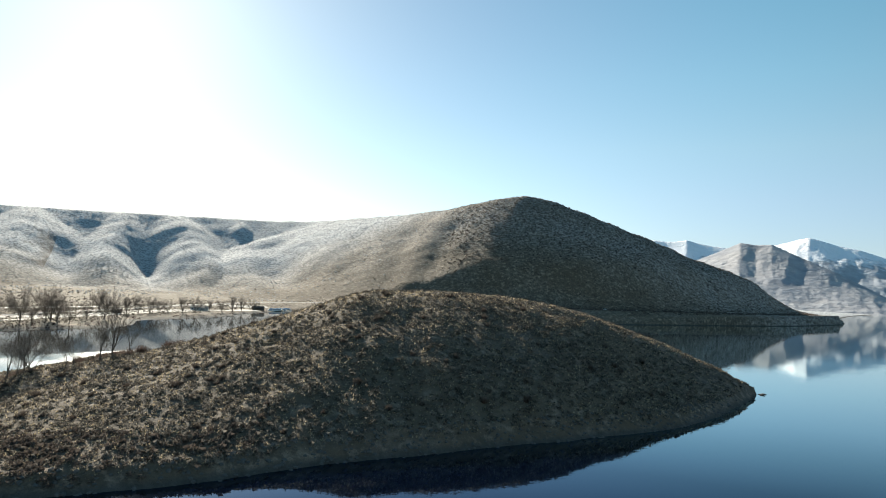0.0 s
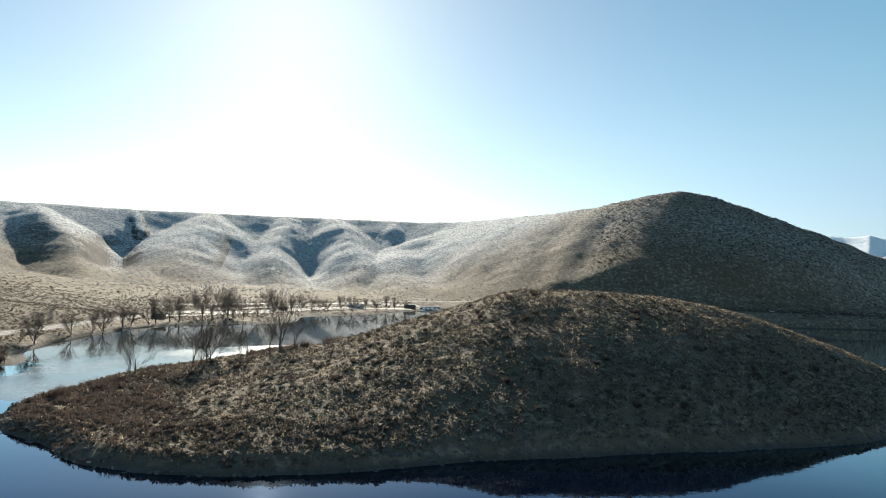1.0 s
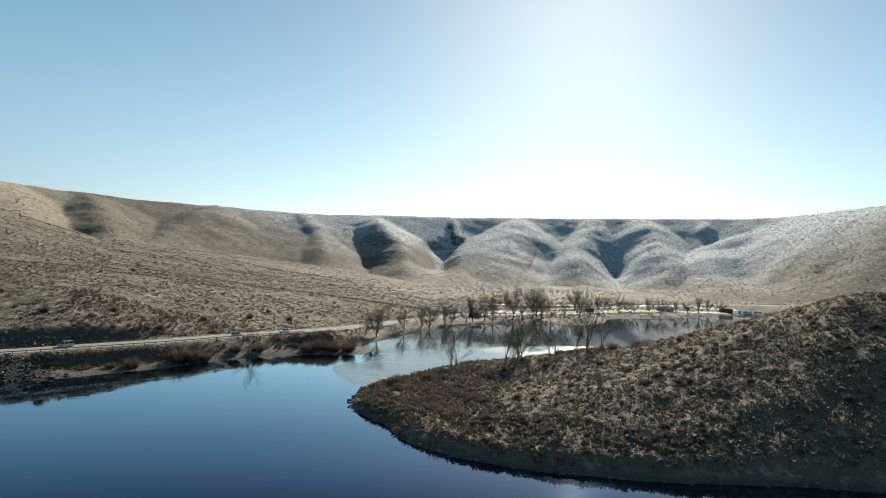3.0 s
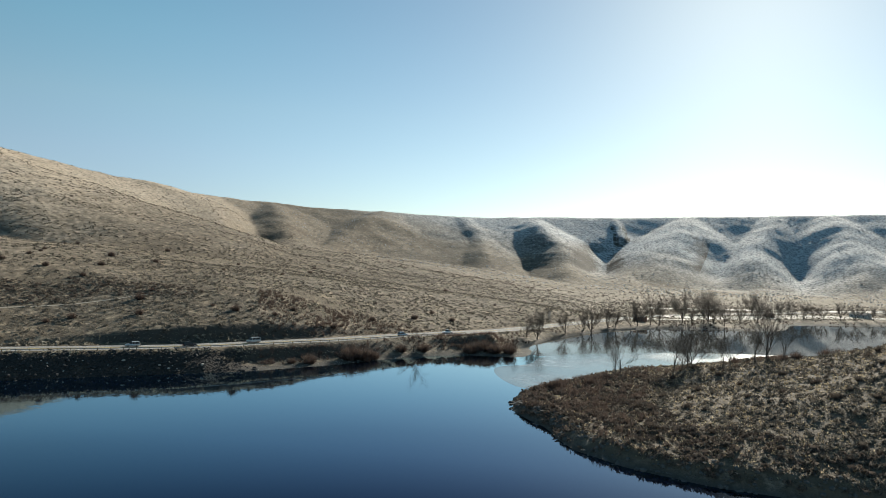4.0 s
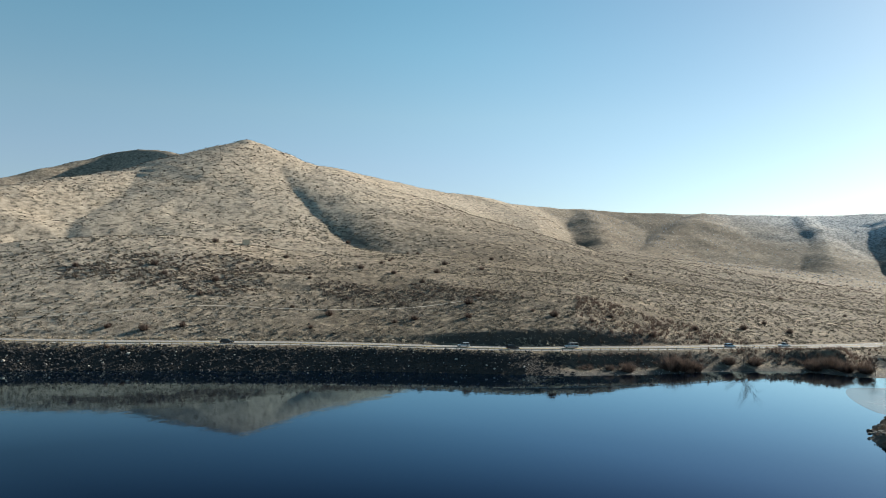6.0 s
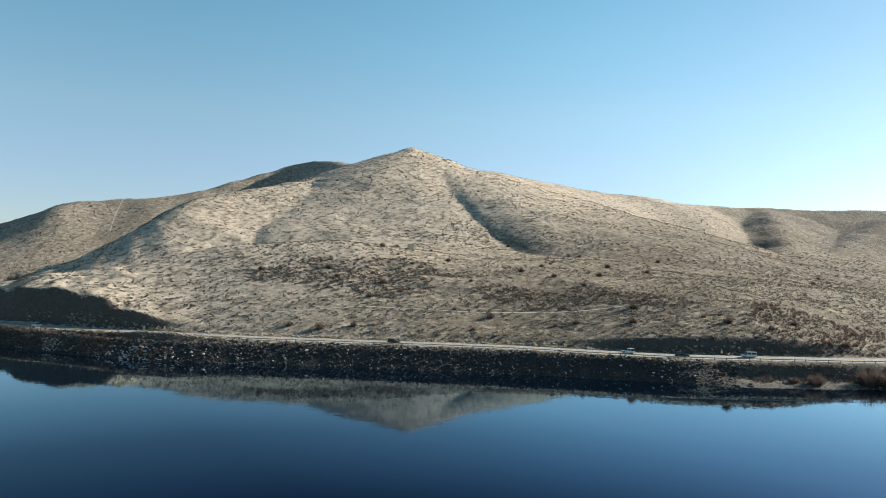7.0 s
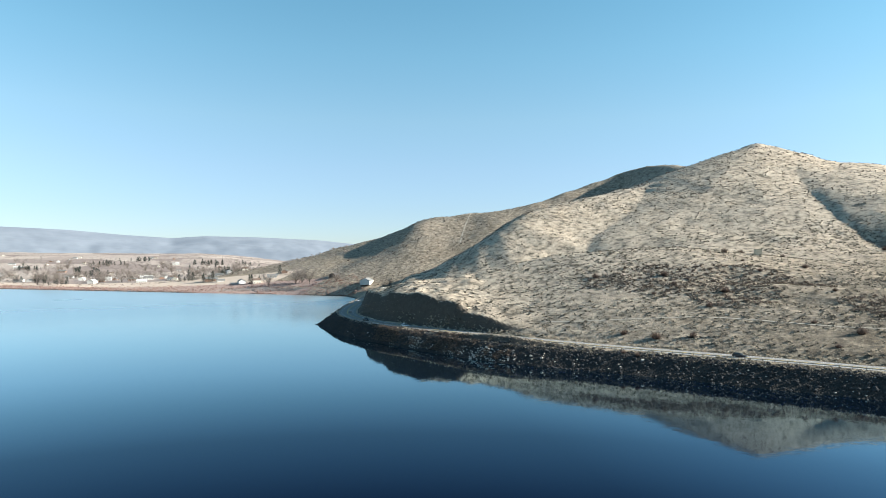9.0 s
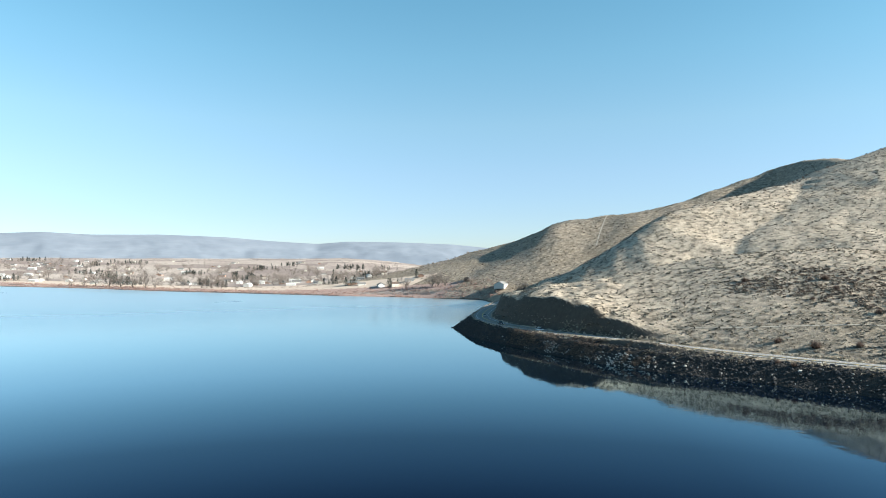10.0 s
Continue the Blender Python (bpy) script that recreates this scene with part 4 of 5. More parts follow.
scatter("shore_stones", x[k], y[k], rng.uniform(0.1, 0.75, k.sum()), ROCKS, SHORE_ROCK, "dark loose stones along the island's waterline", "stones", -0.05, 2)
x, y, rng = strew(2500, 43.5, 66, 225, 300, 63)
s = from_shore(x, y)
k = (s > 0.2) & (s < 11)
scatter("beach_stones", x[k], y[k], rng.uniform(0.08, 0.3, k.sum()), ROCKS, PALE_ROCK, "grey stones on the low beach", "stones", -0.05, 3)

x, y, rng = strew(9000, 112, 121, 262, 345, 64)
s, rd = from_shore(x, y), from_road(x, y)
k = (s > 0.3) & (s < 7) & (rd > 8) & (rng.uniform(-0.4, 0.6, len(x)) < fractal(x, y, 10, 3, 86))
scatter("bank_stones", x[k], y[k], rng.uniform(0.15, 0.55, k.sum()), ROCKS, PALE_ROCK, "pale broken stones on the bank below the bend", "stones", -0.05, 4)

boulder = new("boulder", tri_mesh("boulder", rock_template(77, 2), np.arange(len(rock_template(77, 2))).reshape(-1, 3)))
boulder.data.materials.append(PALE_ROCK)
tagged(boulder, "pale angular boulder on the highway bank", "boulder", "boulders on the bank")
brng = np.random.default_rng(9)
placed = 0
while placed < 120:
    az = brng.uniform(69, 127)
    d = np.interp(az, [66, 69.6, 78.4, 87.3, 94.3, 103, 110, 115.1, 119.3, 123.3, 127.1], [239, 236, 235, 237, 241, 252, 262, 275, 298, 330, 372]) + brng.uniform(0.5, 9)
    sc = brng.uniform(0.3, 0.62) if brng.uniform() < 0.9 else brng.uniform(0.8, 1.3)
    px, py = pol(az, d)
    m = pose(px, py, float(height(px, py)[0]) + 0.25 * sc, brng.uniform(-20, 20), brng.uniform(-20, 20), brng.uniform(0, 360)) @ Matrix.Diagonal((sc, sc * 1.2, sc, 1))
    if placed:
        copy_thing(boulder, m)
    else:
        boulder.matrix_basis = m
    placed += 1

shelf = new("shore_boulder", tri_mesh("shore_boulder", rock_template(78, 2), np.arange(len(rock_template(78, 2))).reshape(-1, 3)))
shelf.data.materials.append(SHORE_ROCK)
tagged(shelf, "dark angular boulder at the island's waterline", "boulder", "boulders round the island")
for i in range(44):
    if i < 30:
        t_ = brng.uniform(0, 1)
        az, d = 45.0 - 4.8 * t_, np.interp(t_, [0, 0.2, 0.5, 1], [195, 188, 177, 161]) + brng.uniform(-1.5, 3)
    else:
        az, d = brng.uniform(-25.9, -23), brng.uniform(272, 322)
        d = np.interp(az, [-25.9, -25, -24.4, -23], [322, 306, 287, 266]) + brng.uniform(-2, 4)
    sc = brng.uniform(0.35, 1.1)
    px, py = pol(az, d)
    m = pose(px, py, max(float(height(px, py)[0]), -0.1) + 0.2 * sc, brng.uniform(-20, 20), brng.uniform(-20, 20), brng.uniform(0, 360)) @ Matrix.Diagonal((sc * 1.3, sc, sc * 0.8, 1))
    if i:
        copy_thing(shelf, m)
    else:
        shelf.matrix_basis = m

# ---------------------------------------------------------------- brush and grass
trng = np.random.default_rng(4)
FINE = [clump(trng, 22, 0.42) for _ in range(6)]
MID = [clump(trng, 10, 0.62) for _ in range(6)]
FAR = [clump(trng, 5, 0.8) for _ in range(6)]
GRASS = [clump(trng, 7, 0.5, 0.3, 0.6, 0.5) for _ in range(5)]
STEMS = [clump(trng, 26, 0.16, 0.2, 0.5, 1.3) for _ in range(5)]

# island
x, y, rng = strew(40000, -25.5, 45.5, 132, 350, 11)
s, zc, dc = isle_parts(x, y)
n = fractal(x, y, 22, 4, 91)
az = np.degrees(np.arctan2(-x, y))
k = (s > 3.2) & (rng.uniform(-0.75, 0.55, len(x)) < n + 0.25) & ((az < 38) | (rng.uniform(0, 1, len(x)) < 0.4))
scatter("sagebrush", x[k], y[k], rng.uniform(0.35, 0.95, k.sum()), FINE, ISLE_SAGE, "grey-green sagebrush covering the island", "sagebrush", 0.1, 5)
x, y, rng = strew(52000, -25.5, 45.5, 132, 350, 12)
s = isle_parts(x, y)[0]
k = s > 3.0
scatter("bunch_grass", x[k], y[k], rng.uniform(0.25, 0.7, k.sum()), GRASS, ISLE_STRAW, "dry tan bunch grass between the shrubs of the island", "grass", 0.05, 6)
x, y, rng = strew(6500, 24, 45.5, 142, 300, 13)
s, zc, dc = isle_parts(x, y)
az = np.degrees(np.arctan2(-x, y))
k = (s > 2) & ((az > 34) | (np.hypot(x, y) > 240)) & (rng.uniform(-0.5, 0.6, len(x)) < fractal(x, y, 14, 3, 17) * 1.6 + 0.02)
scatter("willow_thicket", x[k], y[k], rng.uniform(0.7, 1.35, k.sum()), STEMS, WILLOW, "red-brown leafless willow thicket at the island's end", "thicket", 0.05, 7)

x, y, rng = strew(9000, 14, 45.5, 134, 236, 21)
s, zc, dc = isle_parts(x, y)
az = np.degrees(np.arctan2(-x, y))
k = (s > np.where(az > 37, 0.7, 2.0)) & (s < 14 + 1.2 * np.clip(az - 18, 0, 20)) & (rng.uniform(-0.6, 0.5, len(x)) < fractal(x, y, 12, 3, 19) + 0.15)
scatter("bank_brush", x[k], y[k], rng.uniform(0.45, 1.15, k.sum()), FINE, BRUSH, "dark leafless brush on the island's shaded bank", "brush", 0.1, 15)

# highway slopes and the fan
x, y, rng = strew(135000, 13, 133, 240, 820, 14, 0.75)
s = from_shore(x, y)
rd = from_road(x, y)
az, dd = np.arctan2(-x, y), np.hypot(x, y)
n = fractal(az * 170, dd, 26, 5, 93) * 1.3 + 0.42 * smooth(1.3, 0.9, az) * smooth(300, 380, dd)
k = (s > 8) & ((s > 26) | (az > 0.72)) & (rd > 7.5) & (rng.uniform(-0.75, 0.65, len(x)) < n + 0.04) & (rng.uniform(0, 1, len(x)) > smooth(560, 830, dd))
scatter("hill_sagebrush", x[k], y[k], rng.uniform(0.35, 1.0, k.sum()) ** 1.2, MID, SAGE, "grey sagebrush dotted over the dry hillside", "sagebrush", 0.1, 8)
x, y, rng = strew(46000, 38, 133, 240, 520, 15, 0.7)
rd = from_road(x, y)
s = from_shore(x, y)
k = (s > np.where(np.arctan2(-x, y) < 1.15, 4.5, 9)) & (rd > 7.2)
scatter("hill_grass", x[k], y[k], rng.uniform(0.25, 0.55, k.sum()), GRASS, STRAW, "pale dry bunch grass on the hillside", "grass", 0.05, 9)
x, y, rng = strew(60000, 66, 122, 235, 380, 25)
rd, s = from_road(x, y), from_shore(x, y)
k = (s > 6) & (rd > 6.4) & (rd < 9.5) & (rng.uniform(-0.5, 0.5, len(x)) < fractal(x, y, 7, 3, 88) * 1.5)
scatter("verge_grass", x[k], y[k], rng.uniform(0.35, 0.85, k.sum()), FINE, PALE_GRASS, "pale tufted grass along the highway's edge", "grass", 0.1, 26)
x, y, rng = strew(26000, 112, 124, 262, 380, 27)
rd, s = from_road(x, y), from_shore(x, y)
k = (s > 1.5) & (s < 14) & (rd > 7.5) & (rng.uniform(-0.5, 0.5, len(x)) < fractal(x, y, 9, 3, 87) * 1.5)
scatter("bank_scrub", x[k], y[k], rng.uniform(0.35, 0.9, k.sum()), FINE, BRUSH, "brown scrub on the rocky highway bank", "scrub", 0.1, 28)
# darker scrub in the hollows
x, y, rng = strew(34000, 70, 112, 285, 400, 16)
n = fractal(x, y, 30, 4, 95)
a, _ = to_line(x, y, line2([(104, 352), (96, 342), (88, 330), (80, 318), (75, 322)]))
b_, _ = to_line(x, y, line2([(100, 372), (92, 368)]))
k = (np.minimum(a, b_ + 4) < 12 + n * 26) & (rng.uniform(0, 1, len(x)) < 0.24)
scatter("dark_scrub", x[k], y[k], rng.uniform(0.45, 1.15, k.sum()), MID, BRUSH, "dark leafless scrub in the hollows of the hillside", "scrub", 0.1, 10)
# far slopes
x, y, rng = strew(150000, -31, 134, 560, 1750, 17, 0.8)
s = from_shore(x, y)
z = height(x, y)
n = fractal(x, y, 90, 5, 97)
k = (s > 30) & (z > 1.5) & (from_road(x, y) > 14) & (rng.uniform(-0.7, 0.8, len(x)) < n) & (rng.uniform(0, 1, len(x)) < smooth(540, 850, np.hypot(x, y)))
pale_rim = (x * -0.438 + y * 0.899 > rng.uniform(850, 1150, len(x)))
scatter("far_scrub", x[k & ~pale_rim], y[k & ~pale_rim], rng.uniform(0.45, 1.15, (k & ~pale_rim).sum()), FAR, BRUSH, "dark scrub speckling the far slopes", "scrub", 0.1, 11)
scatter("frosted_scrub", x[k & pale_rim], y[k & pale_rim], rng.uniform(0.5, 1.3, (k & pale_rim).sum()), FAR, RIME_BACKLIT, "frosted scrub on the rim of the valley, paled for backlight", "scrub", 0.1, 22)
# dark brush added on this hill to deepen its shaded face
x, y, rng = strew(26000, -29, 0, 880, 1400, 23)
s = from_shore(x, y)
n = fractal(x, y, 120, 4, 94)
k = (s > 12) & (x * 0.05 + n > rng.uniform(-0.4, 1.4, len(x)))
scatter("hill_brush", x[k], y[k], rng.uniform(0.6, 1.5, k.sum()), FAR, BRUSH, "dark brush added to shade the steep hill over the water", "brush", 0.1, 24)
# pale hay meadow along the far shore
HAY = solid("mown pale hay meadow", (0.44, 0.35, 0.28), 0.95, vary=0.25, scale=0.05)
MEADOW = dense(line2([(131, 900), (133.4, 925), (138.1, 968), (144.9, 1060), (151.3, 1180), (156.8, 1360), (162.4, 1560), (165, 1630)]), 12)
REED_BED = dense(line2([(128.5, 815), (130, 826), (133.4, 856), (138.1, 893), (144.9, 980), (151.3, 1095), (156.8, 1265), (162.4, 1460), (165, 1530)]), 12)
FLAT_REEDS = solid("trampled rusty reeds", (0.3, 0.215, 0.185), 0.95, vary=0.35, scale=0.06)
strip("reed_bed", REED_BED, None, 28, FLAT_REEDS, "trampled rusty pink reed bed along the shore", "reed bed", 0.2, drape=True)
strip("hay_meadow", MEADOW, None, 38, HAY, "mown pale tan hay meadow behind the reeds", "meadow", 0.25, drape=True)
# reeds along the far shore
x, y, rng = strew(90000, 124.5, 164, 740, 1480, 18)
s = from_shore(x, y)
k = (s > 0.5) & (s < 60) & (rng.uniform(0, 1, len(x)) < 1 - s / 70)
scatter("shore_reeds", x[k], y[k], rng.uniform(0.8, 2.0, k.sum()), [clump(trng, 8, 0.5, 0.2, 0.5, 0.8) for _ in range(4)], REED, "rusty dry reeds along the far shore", "reeds", 0.05, 12)
# brush along the near shore beside the beach
x, y, rng = strew(5200, 43.6, 66, 245, 330, 19)
s = from_shore(x, y)
rd = from_road(x, y)
k = (s > 6) & (rd > 8) & (rng.uniform(-0.4, 0.6, len(x)) < fractal(x, y, 18, 3, 99))
scatter("bank_willows", x[k], y[k], rng.uniform(0.6, 1.3, k.sum()), STEMS, WILLOW, "red-brown willow brush between beach and highway", "brush", 0.05, 13)
x, y, rng = strew(9000, 14, 45, 320, 760, 20)
s = from_shore(x, y)
rd = from_road(x, y)
k = (s > 2) & (s < 26) & (rd > 8) & (rng.uniform(-0.3, 0.6, len(x)) < fractal(x, y, 24, 3, 98))
scatter("cove_brush", x[k], y[k], rng.uniform(0.5, 1.4, k.sum()), STEMS, WILLOW, "leafless brush along the cove's edge", "brush", 0.05, 14)


# single round bushes
def bush(name, seed, mat, label, stalk=0.8):
    rng_ = np.random.default_rng(seed)
    T = clump(rng_, 900, 0.04, 0.02, 0.8, stalk)
    ob = new(name, tri_mesh(name, T, np.arange(len(T)).reshape(-1, 3)))
    ob.data.materials.append(mat)
    return tagged(ob, label, "bush", "large bushes")


wb = bush("willow_bush", 41, WILLOW, "large brown leafless bush by the shore", 0.45)
spots = [(63.2, 251, 2.6), (61.8, 252, 1.7), (58.4, 262, 2.6), (57.4, 264, 2.3), (56.6, 266, 1.7), (54.2, 279, 1.5), (52.4, 284, 1.6), (48.4, 291, 2.2), (46.4, 293, 2.1), (45.2, 294, 1.9), (47.4, 296, 2.2),
         (41.2, 207, 1.5), (38.5, 214, 1.1), (23.4, 247, 1.3), (24.3, 252, 1.1), (27.6, 255, 1.2), (21.4, 262, 1.6), (20.6, 268, 1.5)]
for i, (az, d, sc) in enumerate(spots):
    put(wb, az, d, 40 * i, sc, first=(i == 0), sink=0.3)
db = bush("dark_bush", 43, BRUSH, "dark rounded leafless bush on the dry slope", 0.35)
brng = np.random.default_rng(31)
n_b = 0
while n_b < 130:
    az, d = brng.uniform(-20, 36), brng.uniform(150, 262)
    px, py = pol(az, d)
    s1, z1, d1 = isle_parts(np.array([px]), np.array([py]))
    if s1[0] < 7:
        continue
    put(db, az, d, brng.uniform(0, 360), brng.uniform(0.9, 1.7), first=(n_b == 0), sink=0.2)
    n_b += 1
hb = bush("hill_bush", 47, WILLOW, "brown leafless bush on the hillside", 0.5)
for i in range(70):
    az, d = brng.uniform(46, 112), 255 + 300 * brng.uniform(0, 1) ** 1.6
    px, py = pol(az, d)
    if from_road(np.array([px]), np.array([py]))[0] < 10:
        d += 25
    put(hb, az, d, brng.uniform(0, 360), brng.uniform(0.8, 1.8), first=(i == 0), sink=0.2)

# bare trees
cotton = [bare_tree("cottonwood_tree", 100 + k, 11, "bare spreading cottonwood by the water", 3, 4, 0.42, 4, 0.24, 2.1) for k in range(4)]
slim = [bare_tree("aspen_tree", 120 + k, 9, "slim bare tree on the shore", 3, 3, 0.4, 2, 0.15, 3.0) for k in range(2)]
used = set()


def plant(ob, az, d, scale, turn):
    put(ob, az, d, turn, scale, first=ob.name not in used, sink=0.2)
    used.add(ob.name)


for i, (az, d, kind, tall) in enumerate([
        (36.5, 240, 1, 1.25), (36.1, 241, 1, 1.45), (32.0, 245, 1, 1.3), (31.4, 246, 1, 1.1), (30.7, 246, 0, 1.15), (31.0, 247, 1, 1.25), (28.4, 246, 1, 0.9), (27.9, 247, 1, 1.0),
        (26.2, 246, 1, 1.3), (25.4, 247, 1, 1.6), (24.2, 250, 1, 1.0), (53.2, 281, 1, 0.95), (44.6, 292, 1, 0.6)]):
    plant((cotton if kind == 0 else slim)[i % (4 if kind == 0 else 2)], az, d, tall, 57 * i)
for i, (az, d, tall) in enumerate([
        (43.8, 345, 1.0), (42.9, 347, 1.45), (40.6, 383, 1.1), (39.2, 402, 1.5), (38.5, 408, 1.3), (37.2, 431, 1.35), (36.6, 440, 0.9), (35.4, 453, 1.35), (34.9, 460, 1.1), (33.9, 473, 1.35), (33.2, 477, 1.75),
        (31.5, 503, 1.3), (30.8, 507, 1.1), (29.6, 523, 1.8), (29.9, 530, 1.5), (29.2, 515, 1.2), (28.4, 500, 1.1), (27.3, 537, 1.4), (26.1, 547, 1.1), (25.2, 580, 1.2),
        (24.6, 613, 1.2), (23.8, 621, 1.0), (23.0, 629, 1.25), (22.4, 640, 0.9), (21.7, 643, 1.25), (20.6, 650, 0.9), (19.7, 657, 1.3), (18.6, 676, 1.25), (17.7, 680, 1.1), (16.9, 700, 1.3), (16.2, 720, 1.0), (15.3, 740, 1.2),
        (26.5, 640, 1.1), (30, 600, 1.2), (32, 575, 1.0), (24, 690, 1.1)]):
    plant(cotton[(i * 7 // 3) % 4], az, d, tall * (0.7 + 0.06 * (i * 5 % 7)), 83 * i)


# ---------------------------------------------------------------- ice
ICE_MAT, nt, b = material("thin lake ice")
v = coords(nt)
pat = fbm(nt, v, 0.035, 5, 0.6)
c = steps(nt, pat, (0.35, (0.03, 0.055, 0.07)), (0.5, (0.07, 0.105, 0.12)), (0.68, (0.18, 0.21, 0.23)))
nt.links.new(c, b.inputs["Base Color"])
nt.links.new(steps(nt, pat, (0.35, GREY(0.05)), (0.65, GREY(0.2))), b.inputs["Roughness"])
b.inputs["IOR"].default_value = 1.31
bump(nt, b, fbm(nt, v, 0.6, 4, 0.6), 0.15, 0.05)
ring = rounded(line2([(46.2, 262), (43.4, 268), (42.8, 292), (40.5, 305), (37, 318), (33, 336), (28, 352), (22, 372), (14, 400), (4, 400), (-8, 380), (-12, 362), (-5, 345), (5, 332), (15, 320), (22, 308), (28, 298), (31.6, 286),
                      (37.3, 257), (40.9, 227), (43.8, 216), (45.6, 230), (46.5, 248)]), 2)
bm = bmesh.new()
top = [bm.verts.new((*p, 0.012)) for p in ring]
bm.faces.new(top)
ext = bmesh.ops.extrude_face_region(bm, geom=bm.faces[:])
for e in ext["geom"]:
    if isinstance(e, bmesh.types.BMVert):
        e.co.z = -0.06
bmesh.ops.recalc_face_normals(bm, faces=bm.faces)
ice = part("ice", bm, ICE_MAT)
tagged(ice, "thin pale ice sheet in the sheltered bay", "ice", kind="structure")


# dark sheet added over the cove's water to dull its sky reflection
COVE_MAT, nt, b = material("dark cove sheet")
v = coords(nt)
pat = fbm(nt, v, 0.02, 4, 0.55)
nt.links.new(steps(nt, pat, (0.35, (0.028, 0.03, 0.03)), (0.65, (0.075, 0.078, 0.075))), b.inputs["Base Color"])
nt.links.new(steps(nt, pat, (0.35, GREY(0.025)), (0.65, GREY(0.05))), b.inputs["Roughness"])
b.inputs["IOR"].default_value = 1.31
b.inputs["Specular IOR Level"].default_value = 0.22
bump(nt, b, fbm(nt, v, 0.4, 3, 0.5), 0.1, 0.05)
ring = rounded(line2([(43.6, 294), (44, 330), (42, 385), (38, 445), (32, 485), (25.5, 512), (24.6, 590), (17.5, 665), (13, 790), (2, 800), (-3, 700), (-3, 420), (10, 380), (22, 345), (32, 322), (40, 298)]), 1)
bm = bmesh.new()
bm.faces.new([bm.verts.new((*p, 0.006)) for p in ring])
ext = bmesh.ops.extrude_face_region(bm, geom=bm.faces[:])
for e in ext["geom"]:
    if isinstance(e, bmesh.types.BMVert):
        e.co.z = -0.06
bmesh.ops.recalc_face_normals(bm, faces=bm.faces)
cove_sheet = part("cove_sheet", bm, COVE_MAT)
tagged(cove_sheet, "smooth dark grey sheet added over the back of the cove", "ice", kind="structure")


# ---------------------------------------------------------------- vehicles
GLASS = solid("dark car glass", (0.02, 0.025, 0.03), 0.08, spec=0.6, vary=0.1)
TYRE = solid("black tyre rubber", (0.02, 0.02, 0.02), 0.85)
RIM = solid("alloy rim", (0.45, 0.45, 0.46), 0.35, 0.8)
LAMP_RED = solid("red tail lamp", (0.4, 0.02, 0.02), 0.3)
LAMP_CLEAR = solid("clear head lamp", (0.75, 0.75, 0.72), 0.2)
BUMPER = solid("dark plastic trim", (0.04, 0.04, 0.042), 0.7)


def loft(bm, sections):
    """Skin over rings of equal length."""
    rings = [[bm.verts.new(p) for p in ring] for ring in sections]
    for a, b_ in zip(rings, rings[1:]):
        for i in range(len(a)):
            bm.faces.new((a[i], a[(i + 1) % len(a)], b_[(i + 1) % len(b_)], b_[i]))
    bm.faces.new(rings[0][::-1])
    bm.faces.new(rings[-1])
    bmesh.ops.recalc_face_normals(bm, faces=bm.faces)
    return bm


def hoop(x, w, z0, z1, tuck=0.12):
    """Cross-section of a car body at x: narrower at top and bottom."""
    return [(x, -w + tuck, z0), (x, -w, z0 + 0.18), (x, -w, z1 - 0.16), (x, -w + tuck, z1), (x, w - tuck, z1), (x, w, z1 - 0.16), (x, w, z0 + 0.18), (x, w - tuck, z0)]


